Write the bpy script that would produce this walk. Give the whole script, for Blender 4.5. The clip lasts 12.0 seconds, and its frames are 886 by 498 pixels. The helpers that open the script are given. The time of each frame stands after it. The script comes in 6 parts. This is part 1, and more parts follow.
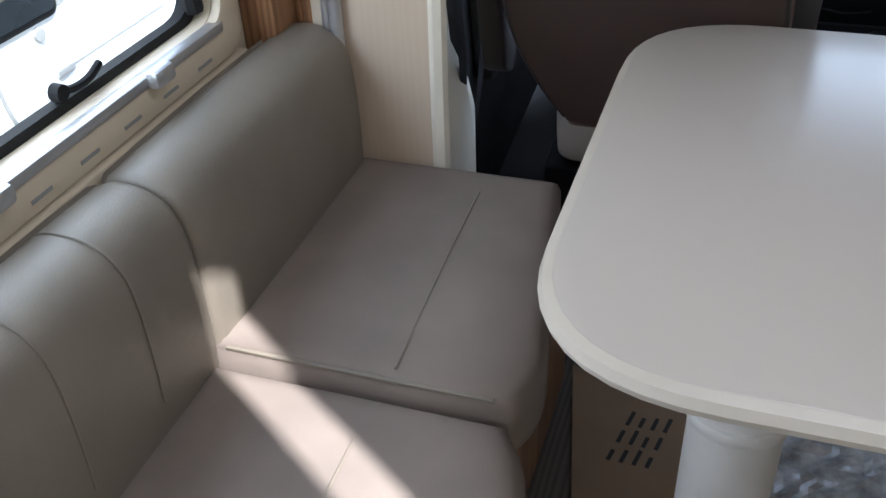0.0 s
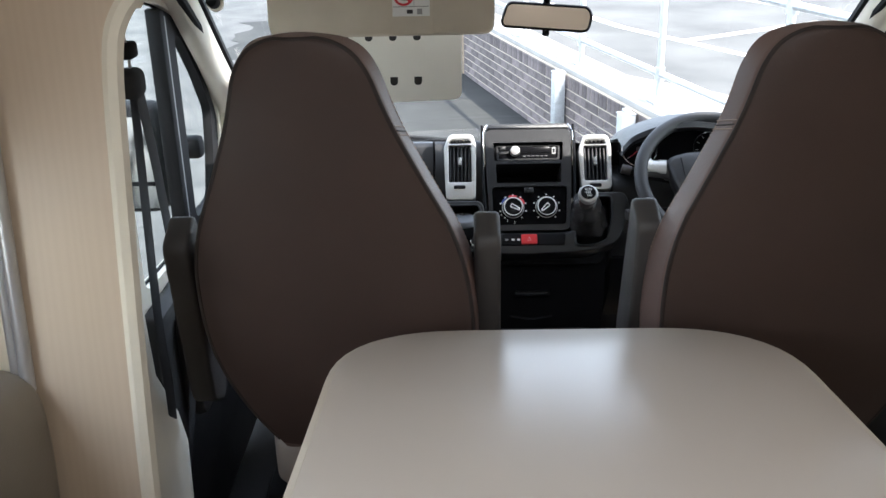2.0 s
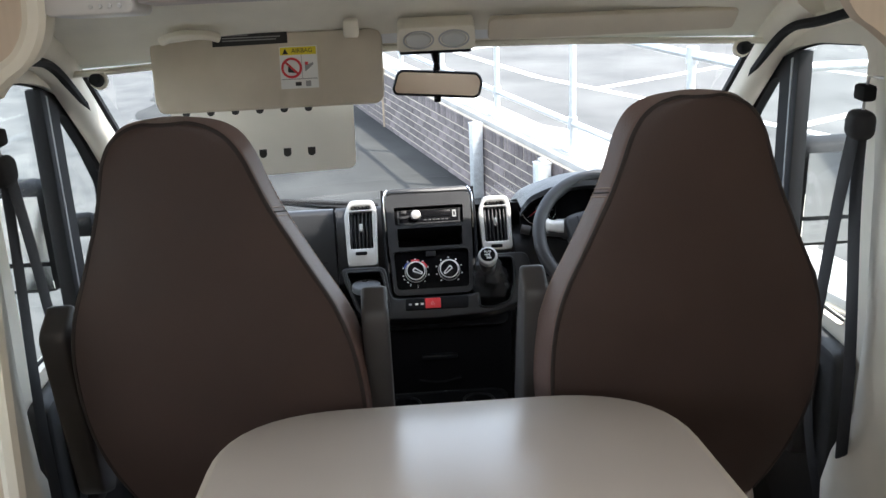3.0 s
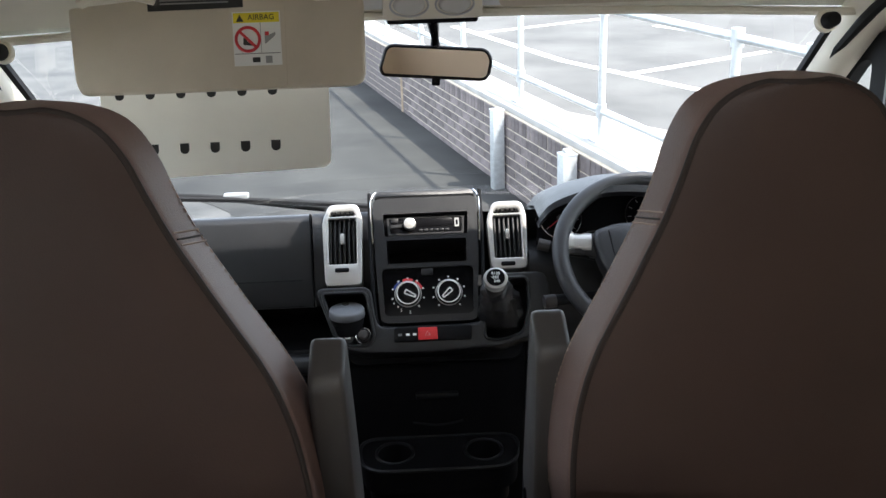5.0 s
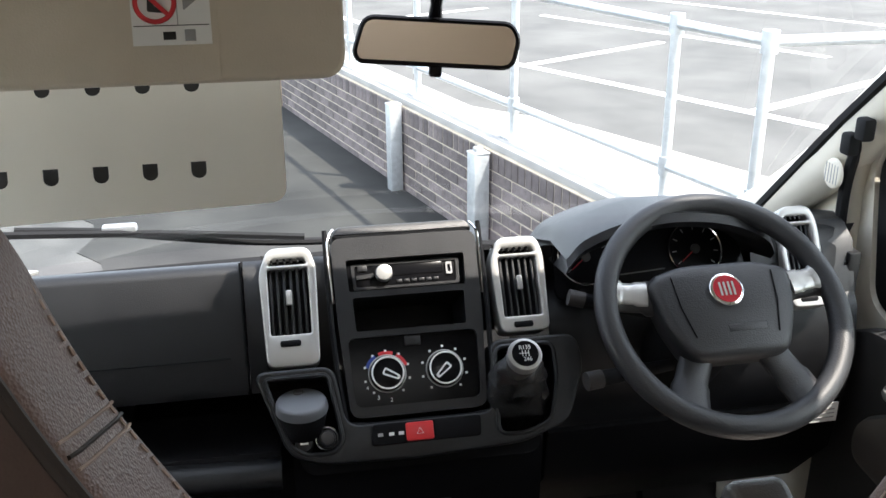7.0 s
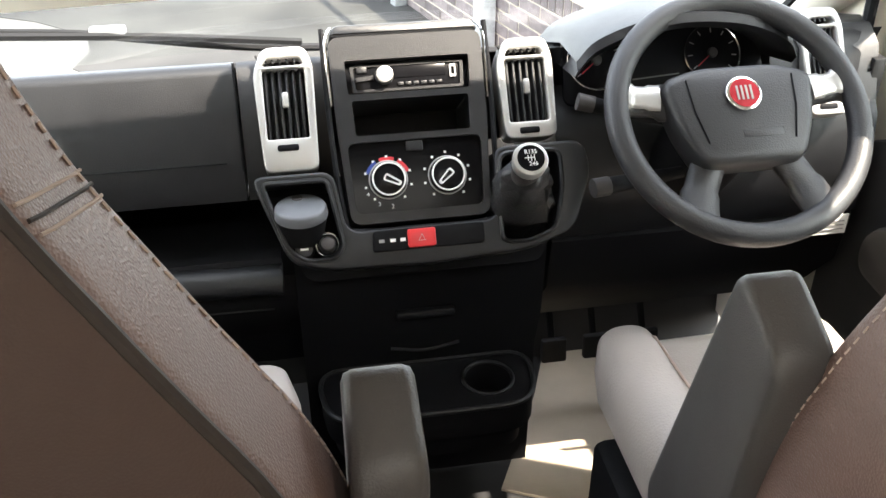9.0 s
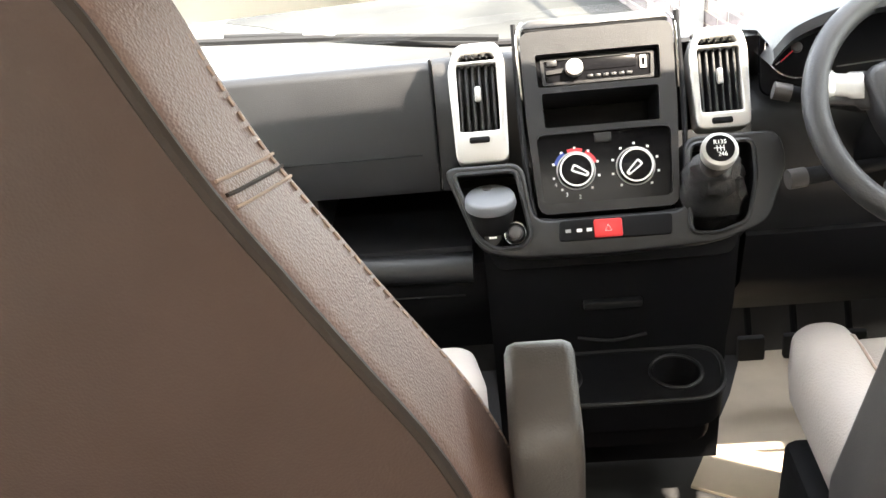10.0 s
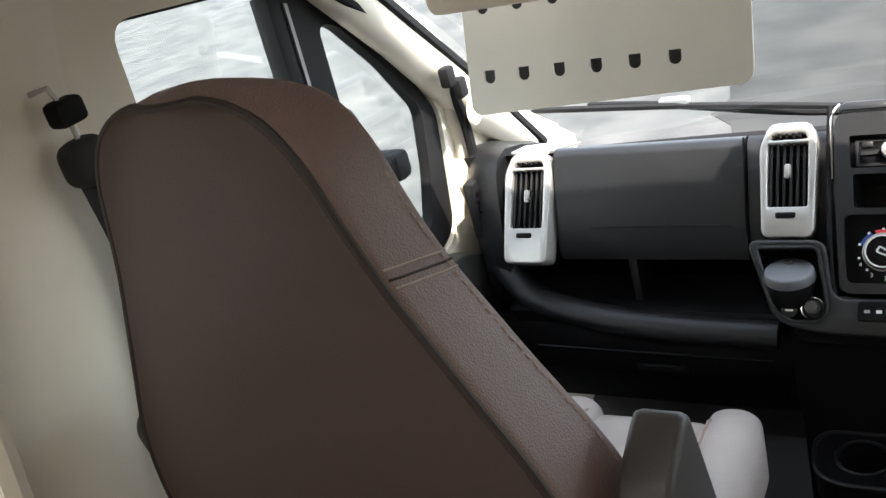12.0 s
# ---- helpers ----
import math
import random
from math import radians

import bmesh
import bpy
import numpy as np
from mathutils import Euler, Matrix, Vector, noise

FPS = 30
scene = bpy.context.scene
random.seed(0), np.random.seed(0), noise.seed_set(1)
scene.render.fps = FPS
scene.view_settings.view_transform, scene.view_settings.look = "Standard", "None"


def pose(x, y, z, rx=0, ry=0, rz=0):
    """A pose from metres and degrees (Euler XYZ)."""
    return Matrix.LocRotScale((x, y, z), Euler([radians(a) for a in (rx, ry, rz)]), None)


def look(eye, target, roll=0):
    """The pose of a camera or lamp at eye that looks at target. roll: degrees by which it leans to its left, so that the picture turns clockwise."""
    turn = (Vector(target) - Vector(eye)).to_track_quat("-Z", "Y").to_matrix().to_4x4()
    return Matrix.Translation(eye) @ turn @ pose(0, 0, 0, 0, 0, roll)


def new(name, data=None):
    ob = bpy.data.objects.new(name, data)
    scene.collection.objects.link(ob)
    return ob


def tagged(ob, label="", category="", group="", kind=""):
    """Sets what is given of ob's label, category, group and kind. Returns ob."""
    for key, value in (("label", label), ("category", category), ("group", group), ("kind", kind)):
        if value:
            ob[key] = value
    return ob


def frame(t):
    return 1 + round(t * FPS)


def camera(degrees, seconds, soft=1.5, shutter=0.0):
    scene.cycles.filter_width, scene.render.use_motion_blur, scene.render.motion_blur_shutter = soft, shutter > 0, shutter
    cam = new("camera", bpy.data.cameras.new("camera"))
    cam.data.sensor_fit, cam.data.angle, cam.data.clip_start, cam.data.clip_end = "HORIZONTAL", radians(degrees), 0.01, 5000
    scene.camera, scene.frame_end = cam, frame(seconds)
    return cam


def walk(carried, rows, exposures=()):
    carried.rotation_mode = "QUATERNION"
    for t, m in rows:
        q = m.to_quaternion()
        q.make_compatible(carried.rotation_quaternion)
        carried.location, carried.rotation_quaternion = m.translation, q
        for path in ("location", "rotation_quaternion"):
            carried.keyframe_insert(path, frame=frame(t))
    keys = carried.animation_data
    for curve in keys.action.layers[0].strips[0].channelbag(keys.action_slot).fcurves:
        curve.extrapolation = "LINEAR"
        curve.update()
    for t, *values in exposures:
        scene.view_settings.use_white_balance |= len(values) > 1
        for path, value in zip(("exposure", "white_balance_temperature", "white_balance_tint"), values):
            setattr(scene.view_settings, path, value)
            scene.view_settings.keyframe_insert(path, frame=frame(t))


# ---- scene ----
cam = camera(51.1, 12.0)
PATH = [
    (0, (-0.224, -2.471, 1.499), (-0.779, -1.102, 0.151), -6.3),
    (0.5, (-0.235, -2.49, 1.489), (-0.77, -0.957, 0.321), -6.2),
    (1, (-0.195, -2.495, 1.498), (-0.59, -0.797, 0.517), -4.5),
    (1.5, (-0.183, -2.489, 1.499), (-0.403, -0.715, 0.602), -2.3),
    (2, (-0.178, -2.484, 1.475), (-0.226, -0.643, 0.695), -1.5),
    (2.5, (-0.134, -2.467, 1.521), (-0.022, -0.598, 0.818), -1.9),
    (4.3, (-0.024, -2.311, 1.476), (-0.066, -0.428, 0.804), -4.4),
    (4.5, (-0.018, -2.212, 1.487), (-0.109, -0.32, 0.846), -3.4),
    (5, (-0.007, -1.997, 1.419), (0.035, -0.131, 0.7), -2.0),
    (5.5, (-0.117, -1.736, 1.374), (-0.097, 0.143, 0.688), -0.8),
    (6, (-0.182, -1.54, 1.353), (-0.109, 0.319, 0.618), -1.2),
    (6.5, (-0.195, -1.42, 1.321), (-0.029, 0.425, 0.568), -2.0),
    (7, (-0.18, -1.38, 1.305), (0.143, 0.45, 0.565), -0.4),
    (7.2, (-0.162, -1.37, 1.293), (0.25, 0.443, 0.556), 0.5),
    (9, (-0.173, -1.351, 1.256), (0.11, 0.312, 0.182), -0.2),
    (9.5, (-0.187, -1.362, 1.249), (-0.122, 0.306, 0.149), -3.7),
    (10, (-0.149, -1.39, 1.266), (-0.303, 0.3, 0.208), -7.1),
    (10.5, (-0.056, -1.453, 1.295), (-0.55, 0.218, 0.314), -8.4),
    (11, (0.044, -1.48, 1.35), (-0.712, 0.16, 0.49), -10.1),
    (11.5, (0.095, -1.478, 1.363), (-0.821, 0.097, 0.54), -13.4),
    (12, (0.103, -1.486, 1.358), (-0.921, 0.017, 0.526), -16.0),
]
# the yard rises ahead of the parked motorhome: cab and yard are laid out on its axes, the lounge on level ones
LEVEL = Matrix()
SLOPE = Matrix.Translation((0, 0, 0.92)) @ Matrix.Rotation(radians(7.5), 4, "X") @ Matrix.Translation((0, 0, -0.74))
EXPOSURES = [(0.0, 3.03, 5700, 10), (1.0, 2.53, 5900, 10), (1.5, 2.83, 6100, 10), (2.0, 3.03, 6200, 10), (2.5, 2.98, 6250, 10), (4.5, 2.88, 6350, 10), (7.2, 2.78, 6550, 10), (9.0, 3.93, 7100, 10), (9.5, 4.38, 7400, 10), (10.0, 4.63, 7400, 10), (10.6, 4.33, 7100, 10), (11.2, 3.18, 6700, 10), (12.0, 3.13, 6700, 10)]
walk(cam, [(t, SLOPE @ look(eye, target, roll)) for t, eye, target, roll in PATH], EXPOSURES)

# ---- light ----
world = bpy.data.worlds.new("sky")
scene.world = world
world.use_nodes = True
wn = world.node_tree.nodes
sky = wn.new("ShaderNodeTexSky")
sky.sky_type, sky.sun_disc = "NISHITA", False
SUN_DIR = Vector((0.471, -0.327, 0.819)).normalized()
sky.sun_elevation = math.asin(SUN_DIR.z)
sky.sun_rotation = math.atan2(SUN_DIR.x, SUN_DIR.y)
haze = wn.new("ShaderNodeHueSaturation")
haze.inputs["Saturation"].default_value = 0.45
world.node_tree.links.new(sky.outputs[0], haze.inputs["Color"])
world.node_tree.links.new(haze.outputs[0], wn["Background"].inputs[0])
wn["Background"].inputs[1].default_value = 0.15
sun = new("sun", bpy.data.lights.new("sun", "SUN"))
sun.data.energy, sun.data.angle, sun.data.color = 1.65, radians(0.8), (1.0, 0.93, 0.84)
sun.matrix_world = look(SUN_DIR * 20, (0, 0, 0))


def window_light(name, at, to, w, h, power):
    """An area lamp that stands in for the sky's light at one opening."""
    ob = new(name, bpy.data.lights.new(name, "AREA"))
    ob.data.shape, ob.data.size, ob.data.size_y, ob.data.energy = "RECTANGLE", w, h, power
    ob.data.color = (0.96, 0.98, 1.0)
    ob.matrix_world = look(at, to)


# fill lamp added under the opaque rooflight board, where no sky comes in
window_light("rooflight_fill", (0.10, -1.96, 2.02), (0.10, -1.96, 0), 0.6, 0.42, 0.8)
window_light("left_window_glow", (-1.12, -1.95, 1.05), (1, -1.95, 0.9), 1.1, 0.45, 0.5)
# fill lamp added so that the mirror reflects a brighter lounge
window_light("rear_window_fill", (-1.07, -3.7, 1.25), (1, -3.7, 1.1), 0.95, 0.55, 1.6)

# ---- materials ----


def mat(name, color, rough=0.5, metal=0.0, vary=0.12, scale=12.0, bump=0.1, grain=180.0, spec=0.5, coat=0.0, random_tint=0.0, dark=None, mix=0.5):
    """A surface with blotches at one scale and grain at another."""
    m = bpy.data.materials.new(name)
    m.use_nodes = True
    nt = m.node_tree
    b = nt.nodes["Principled BSDF"]
    b.inputs["Roughness"].default_value, b.inputs["Metallic"].default_value = rough, metal
    b.inputs["Specular IOR Level"].default_value, b.inputs["Coat Weight"].default_value = spec, coat
    co = nt.nodes.new("ShaderNodeTexCoord")
    n1 = nt.nodes.new("ShaderNodeTexNoise")
    n1.inputs["Scale"].default_value, n1.inputs["Detail"].default_value = scale, 6
    nt.links.new(co.outputs["Object"], n1.inputs["Vector"])
    ramp = nt.nodes.new("ShaderNodeMix")
    ramp.data_type = "RGBA"
    c = Vector(color)
    d = Vector(dark) if dark else c * (1 - vary)
    ramp.inputs[6].default_value = (*d, 1)
    ramp.inputs[7].default_value = (*(c if dark else c * (1 + vary)), 1)
    mr = nt.nodes.new("ShaderNodeMapRange")
    mr.inputs[1].default_value, mr.inputs[2].default_value = mix - 0.2, mix + 0.2
    nt.links.new(n1.outputs[0], mr.inputs[0])
    nt.links.new(mr.outputs[0], ramp.inputs[0])
    out = ramp.outputs[2]
    if random_tint:
        oi = nt.nodes.new("ShaderNodeObjectInfo")
        hs = nt.nodes.new("ShaderNodeHueSaturation")
        m2 = nt.nodes.new("ShaderNodeMapRange")
        m2.inputs[3].default_value, m2.inputs[4].default_value = 1 - random_tint, 1 + random_tint
        nt.links.new(oi.outputs["Random"], m2.inputs[0])
        nt.links.new(m2.outputs[0], hs.inputs["Value"])
        nt.links.new(out, hs.inputs["Color"])
        out = hs.outputs[0]
    nt.links.new(out, b.inputs["Base Color"])
    n2 = nt.nodes.new("ShaderNodeTexNoise")
    n2.inputs["Scale"].default_value, n2.inputs["Detail"].default_value = grain, 3
    nt.links.new(co.outputs["Object"], n2.inputs["Vector"])
    if bump:
        bp = nt.nodes.new("ShaderNodeBump")
        bp.inputs["Strength"].default_value, bp.inputs["Distance"].default_value = bump, 0.002
        nt.links.new(n2.outputs[0], bp.inputs["Height"])
        nt.links.new(bp.outputs[0], b.inputs["Normal"])
    r2 = nt.nodes.new("ShaderNodeMapRange")
    r2.inputs[3].default_value, r2.inputs[4].default_value = max(rough - 0.07, 0.02), min(rough + 0.07, 1)
    nt.links.new(n1.outputs[0], r2.inputs[0])
    nt.links.new(r2.outputs[0], b.inputs["Roughness"])
    return m


def leather(name, color, rough=0.45, cell=260.0, bump=0.35):
    """Grained hide: small cells under broad, faint blotches."""
    m = mat(name, color, rough, vary=0.10, scale=7, bump=0)
    nt = m.node_tree
    co = nt.nodes["Texture Coordinate"]
    v = nt.nodes.new("ShaderNodeTexVoronoi")
    v.inputs["Scale"].default_value = cell
    nt.links.new(co.outputs["Object"], v.inputs["Vector"])
    bp = nt.nodes.new("ShaderNodeBump")
    bp.inputs["Strength"].default_value, bp.inputs["Distance"].default_value = bump, 0.0015
    nt.links.new(v.outputs["Distance"], bp.inputs["Height"])
    nt.links.new(bp.outputs[0], nt.nodes["Principled BSDF"].inputs["Normal"])
    return m


def wood(name, light, dark, along="Z", rough=0.4):
    m = mat(name, light, rough, bump=0.08, grain=90)
    nt = m.node_tree
    co, w = nt.nodes["Texture Coordinate"], nt.nodes.new("ShaderNodeTexWave")
    mp = nt.nodes.new("ShaderNodeMapping")
    mp.inputs["Scale"].default_value = {"Z": (1, 1, 0.08), "X": (0.08, 1, 1), "Y": (1, 0.08, 1)}[along]
    w.inputs["Scale"].default_value, w.inputs["Distortion"].default_value, w.inputs["Detail"].default_value = 22, 6, 4
    w.bands_direction = "X" if along != "X" else "Y"
    nt.links.new(co.outputs["Object"], mp.inputs[0])
    nt.links.new(mp.outputs[0], w.inputs[0])
    mx = nt.nodes.new("ShaderNodeMix")
    mx.data_type = "RGBA"
    mx.inputs[6].default_value, mx.inputs[7].default_value = (*light, 1), (*dark, 1)
    nt.links.new(w.outputs[1], mx.inputs[0])
    nt.links.new(mx.outputs[2], nt.nodes["Principled BSDF"].inputs["Base Color"])
    return m


def glass(name, tint=(1, 1, 1)):
    m = bpy.data.materials.new(name)
    m.use_nodes = True
    nt = m.node_tree
    nt.nodes.remove(nt.nodes["Principled BSDF"])
    tr, gl, mx = (nt.nodes.new("ShaderNode" + k) for k in ("BsdfTransparent", "BsdfGlossy", "MixShader"))
    tr.inputs[0].default_value = (*tint, 1)
    gl.inputs["Roughness"].default_value = 0.02
    mx.inputs[0].default_value = 0.05
    nt.links.new(tr.outputs[0], mx.inputs[1])
    nt.links.new(gl.outputs[0], mx.inputs[2])
    nt.links.new(mx.outputs[0], nt.nodes["Material Output"].inputs[0])
    return m


# flank light and back shade are put into two tones of one leather
M_BROWN_LIT = leather("brown_leather_lit", (0.138, 0.088, 0.077), 0.44, 480, 0.36)
M_BROWN_SHADED = leather("brown_leather_shaded", (0.040, 0.0225, 0.018), 0.6, 520, 0.16)
M_PIPING = mat("brown_piping", (0.016, 0.010, 0.008), 0.65)
M_THREAD = mat("beige_thread", (0.36, 0.28, 0.24), 0.8)
M_SEAT_FABRIC = leather("pale_grey_seat_leather", (0.40, 0.36, 0.335), 0.5, 300, 0.3)
M_SOFA = leather("taupe_sofa_leather", (0.205, 0.178, 0.145), 0.45, 320, 0.2)
M_SUEDE = mat("taupe_sofa_fabric", (0.24, 0.20, 0.175), 0.9, vary=0.08, scale=9, bump=0.3, grain=600, spec=0.2)
M_TABLE = mat("pale_table_laminate", (0.56, 0.51, 0.465), 0.3, vary=0.012, scale=3, bump=0)
for socket in ("Base Color", "Roughness"):
    M_TABLE.node_tree.links.remove(M_TABLE.node_tree.nodes["Principled BSDF"].inputs[socket].links[0])
M_TABLE.node_tree.nodes["Principled BSDF"].inputs["Base Color"].default_value = (0.56, 0.51, 0.465, 1)
M_TABLE_EDGE = mat("cream_table_edging", (0.60, 0.55, 0.48), 0.45, vary=0.05)
M_CREAM = mat("cream_wall_board", (0.66, 0.57, 0.44), 0.5, vary=0.05, scale=6, bump=0.06, grain=240)
M_PANEL = wood("pale_maple_panel", (0.60, 0.49, 0.38), (0.585, 0.475, 0.365))
M_WOOD = wood("brown_wood_trim", (0.33, 0.175, 0.085), (0.19, 0.09, 0.04))
M_TRIM = mat("cream_cab_trim", (0.80, 0.75, 0.64), 0.55, vary=0.04, scale=9, bump=0.12, grain=420)
M_DOOR_GREY = mat("charcoal_door_trim", (0.030, 0.030, 0.031), 0.55, vary=0.08, bump=0.15, grain=500)
M_HEADLINER = mat("cream_headliner", (0.82, 0.78, 0.68), 0.9, vary=0.04, bump=0.25, grain=500)
M_VISOR = mat("beige_visor_vinyl", (0.60, 0.53, 0.43), 0.65, vary=0.05, bump=0.2, grain=420)
M_DASH = mat("charcoal_dash_plastic", (0.0105, 0.011, 0.0125), 0.40, vary=0.08, scale=20, bump=0.25, grain=700, spec=0.42)
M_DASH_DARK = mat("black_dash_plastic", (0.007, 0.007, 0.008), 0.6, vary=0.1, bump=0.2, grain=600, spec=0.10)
M_BLACK = mat("gloss_black_plastic", (0.006, 0.006, 0.007), 0.2, vary=0.1, bump=0.0, spec=0.15)
M_RUBBER = mat("black_rubber", (0.010, 0.010, 0.011), 0.7, bump=0.15, grain=300, spec=0.2)
M_PIANO = mat("piano_black_panel", (0.003, 0.003, 0.0035), 0.15, vary=0.1, bump=0, spec=0.06)
M_ARM = mat("dark_grey_armrest_plastic", (0.045, 0.041, 0.040), 0.5, vary=0.08, bump=0.2, grain=600)
M_SILVER = mat("silver_paint", (0.45, 0.445, 0.43), 0.34, 0.55, vary=0.04, bump=0.03)
M_CHROME = mat("chrome", (0.8, 0.8, 0.8), 0.12, 1.0, vary=0.03, bump=0.0)
M_RED = mat("red_button", (0.62, 0.03, 0.035), 0.4, vary=0.05, bump=0.03)
M_BADGE = mat("dark_red_badge", (0.35, 0.02, 0.03), 0.25, vary=0.1, bump=0.0)
M_WHITE = mat("white_print", (0.8, 0.8, 0.78), 0.5, vary=0.02, bump=0)
M_YELLOW = mat("yellow_print", (0.80, 0.66, 0.03), 0.5, vary=0.03, bump=0)
M_REDPRINT = mat("red_print", (0.62, 0.03, 0.04), 0.5, vary=0.03, bump=0)
M_BLUEPRINT = mat("blue_print", (0.02, 0.05, 0.25), 0.4, vary=0.05, bump=0)
M_BLACKPRINT = mat("black_print", (0.02, 0.02, 0.02), 0.5, vary=0.05, bump=0)
M_GREYPRINT = mat("grey_print", (0.3, 0.3, 0.3), 0.5, vary=0.05, bump=0)
M_BOARD = mat("white_price_board", (0.80, 0.78, 0.72), 0.5, vary=0.04, scale=5, bump=0.04)
M_BELT = mat("black_seat_belt_webbing", (0.02, 0.02, 0.022), 0.75, bump=0.4, grain=900)
M_MIRROR = mat("mirror_glass", (0.85, 0.85, 0.85), 0.02, 1.0, vary=0.01, bump=0)
M_GLASS = glass("window_glass", (0.93, 0.96, 0.95))
M_BLIND = mat("white_blind_fabric", (0.78, 0.77, 0.75), 0.9, vary=0.04, bump=0.3, grain=500)
M_ALU = mat("grey_aluminium_profile", (0.50, 0.50, 0.51), 0.38, 0.7, vary=0.05, bump=0.05)
M_FLOOR = wood("grey_vinyl_floor", (0.16, 0.145, 0.13), (0.10, 0.09, 0.08), "Y", 0.45)
M_MAT = mat("beige_paper_mat", (0.47, 0.40, 0.31), 0.7, vary=0.1, scale=8, bump=0.25, grain=60)
M_CARPET = mat("black_cab_carpet", (0.02, 0.02, 0.021), 0.95, bump=0.6, grain=500)
M_CARDBOARD = mat("brown_cardboard", (0.33, 0.23, 0.15), 0.85, vary=0.08, bump=0.15, grain=200)
M_LEG = mat("white_table_leg_enamel", (0.62, 0.61, 0.60), 0.3, vary=0.02, bump=0)
M_ASPHALT = mat("worn_asphalt", (0.09, 0.088, 0.083), 0.75, vary=0.25, scale=2.6, bump=0.9, grain=60, dark=(0.036, 0.036, 0.034))
M_CARPARK = mat("pale_asphalt", (0.085, 0.082, 0.078), 0.9, vary=0.3, scale=1.6, bump=0.6, grain=60)
M_CONCRETE = mat("pale_concrete", (0.38, 0.355, 0.32), 0.85, vary=0.15, scale=4, bump=0.4, grain=70)
M_COPING = mat("concrete_coping", (0.34, 0.33, 0.315), 0.85, vary=0.15, scale=5, bump=0.4, grain=70)
M_BRICK = mat("blue_grey_brick", (0.145, 0.12, 0.118), 0.75, vary=0.25, scale=18, bump=0.5, grain=120, random_tint=0.35)
M_MORTAR = mat("buff_mortar", (0.48, 0.42, 0.33), 0.9, vary=0.15, scale=20, bump=0.5, grain=150)
M_GALV = mat("galvanised_steel", (0.55, 0.57, 0.58), 0.42, 0.6, vary=0.12, scale=30, bump=0.08)
M_LINE = mat("white_road_paint", (0.72, 0.71, 0.68), 0.8, vary=0.15, scale=6, bump=0.4, grain=90)
M_VANWHITE = mat("white_vehicle_paint", (0.80, 0.81, 0.82), 0.18, vary=0.02, scale=2, bump=0, coat=0.6)
M_TINT = mat("dark_vehicle_window", (0.02, 0.025, 0.03), 0.08, vary=0.1, bump=0)
M_TYRE = mat("black_tyre_rubber", (0.018, 0.018, 0.018), 0.8, bump=0.4, grain=90)
M_REDBRICK = mat("red_brick", (0.30, 0.12, 0.09), 0.85, vary=0.2, scale=8, bump=0.5, grain=80)
M_TIMBER = mat("weathered_timber", (0.36, 0.28, 0.20), 0.85, vary=0.2, scale=14, bump=0.4, grain=90)
M_CARRED = mat("red_car_paint", (0.55, 0.03, 0.03), 0.2, vary=0.03, scale=2, bump=0, coat=0.6)
M_PALE_LIGHT = mat("clear_lamp_lens", (0.62, 0.62, 0.60), 0.25, vary=0.04, bump=0.05)

# ---- mesh helpers ----
FRAME = LEVEL


def part(name, bm, material, parent, label="", smooth=40):
    """Links a bmesh as one mesh object under a thing or a part."""
    me = bpy.data.meshes.new(name)
    bmesh.ops.transform(bm, matrix=FRAME, verts=bm.verts)
    bm.normal_update()
    bm.to_mesh(me)
    bm.free()
    me.materials.append(material)
    if smooth:
        for p in me.polygons:
            p.use_smooth = True
        me.set_sharp_from_angle(angle=radians(smooth))
    ob = new(name, me)
    ob.parent = parent
    if label:
        tagged(ob, label)
    return ob


def thing(name, label, category, group="", kind=""):
    ob = new(name)
    ob.empty_display_size = 0.05
    return tagged(ob, label, category, group, kind)


def box(bm, x0, x1, y0, y1, z0, z1, bevel=0.0, seg=2, m=None):
    r = bmesh.ops.create_cube(bm, size=1.0)
    vs = r["verts"]
    bmesh.ops.scale(bm, vec=(x1 - x0, y1 - y0, z1 - z0), verts=vs)
    bmesh.ops.translate(bm, vec=((x0 + x1) / 2, (y0 + y1) / 2, (z0 + z1) / 2), verts=vs)
    if bevel:
        es = list({e for v in vs for e in v.link_edges})
        g = bmesh.ops.bevel(bm, geom=es, offset=bevel, segments=seg, profile=0.5, affect="EDGES")
        vs = list({v for f in g["faces"] for v in f.verts} | {v for v in vs if v.is_valid})
    if m is not None:
        bmesh.ops.transform(bm, matrix=m, verts=[v for v in vs if v.is_valid])
    return bm


def boxed(x0, x1, y0, y1, z0, z1, bevel=0.0, seg=2, m=None):
    return box(bmesh.new(), x0, x1, y0, y1, z0, z1, bevel, seg, m)


def round_poly(pts, r, seg=5):
    """Rounds the corners of a closed outline."""
    out, n = [], len(pts)
    for i in range(n):
        p = Vector(pts[i])
        a, b = Vector(pts[i - 1]) - p, Vector(pts[(i + 1) % n]) - p
        d = min(r, a.length * 0.48, b.length * 0.48)
        s, e = p + a.normalized() * d, p + b.normalized() * d
        for k in range(seg + 1):
            t = k / seg
            out.append(tuple(s * (1 - t) ** 2 + p * 2 * t * (1 - t) + e * t * t))
    return out


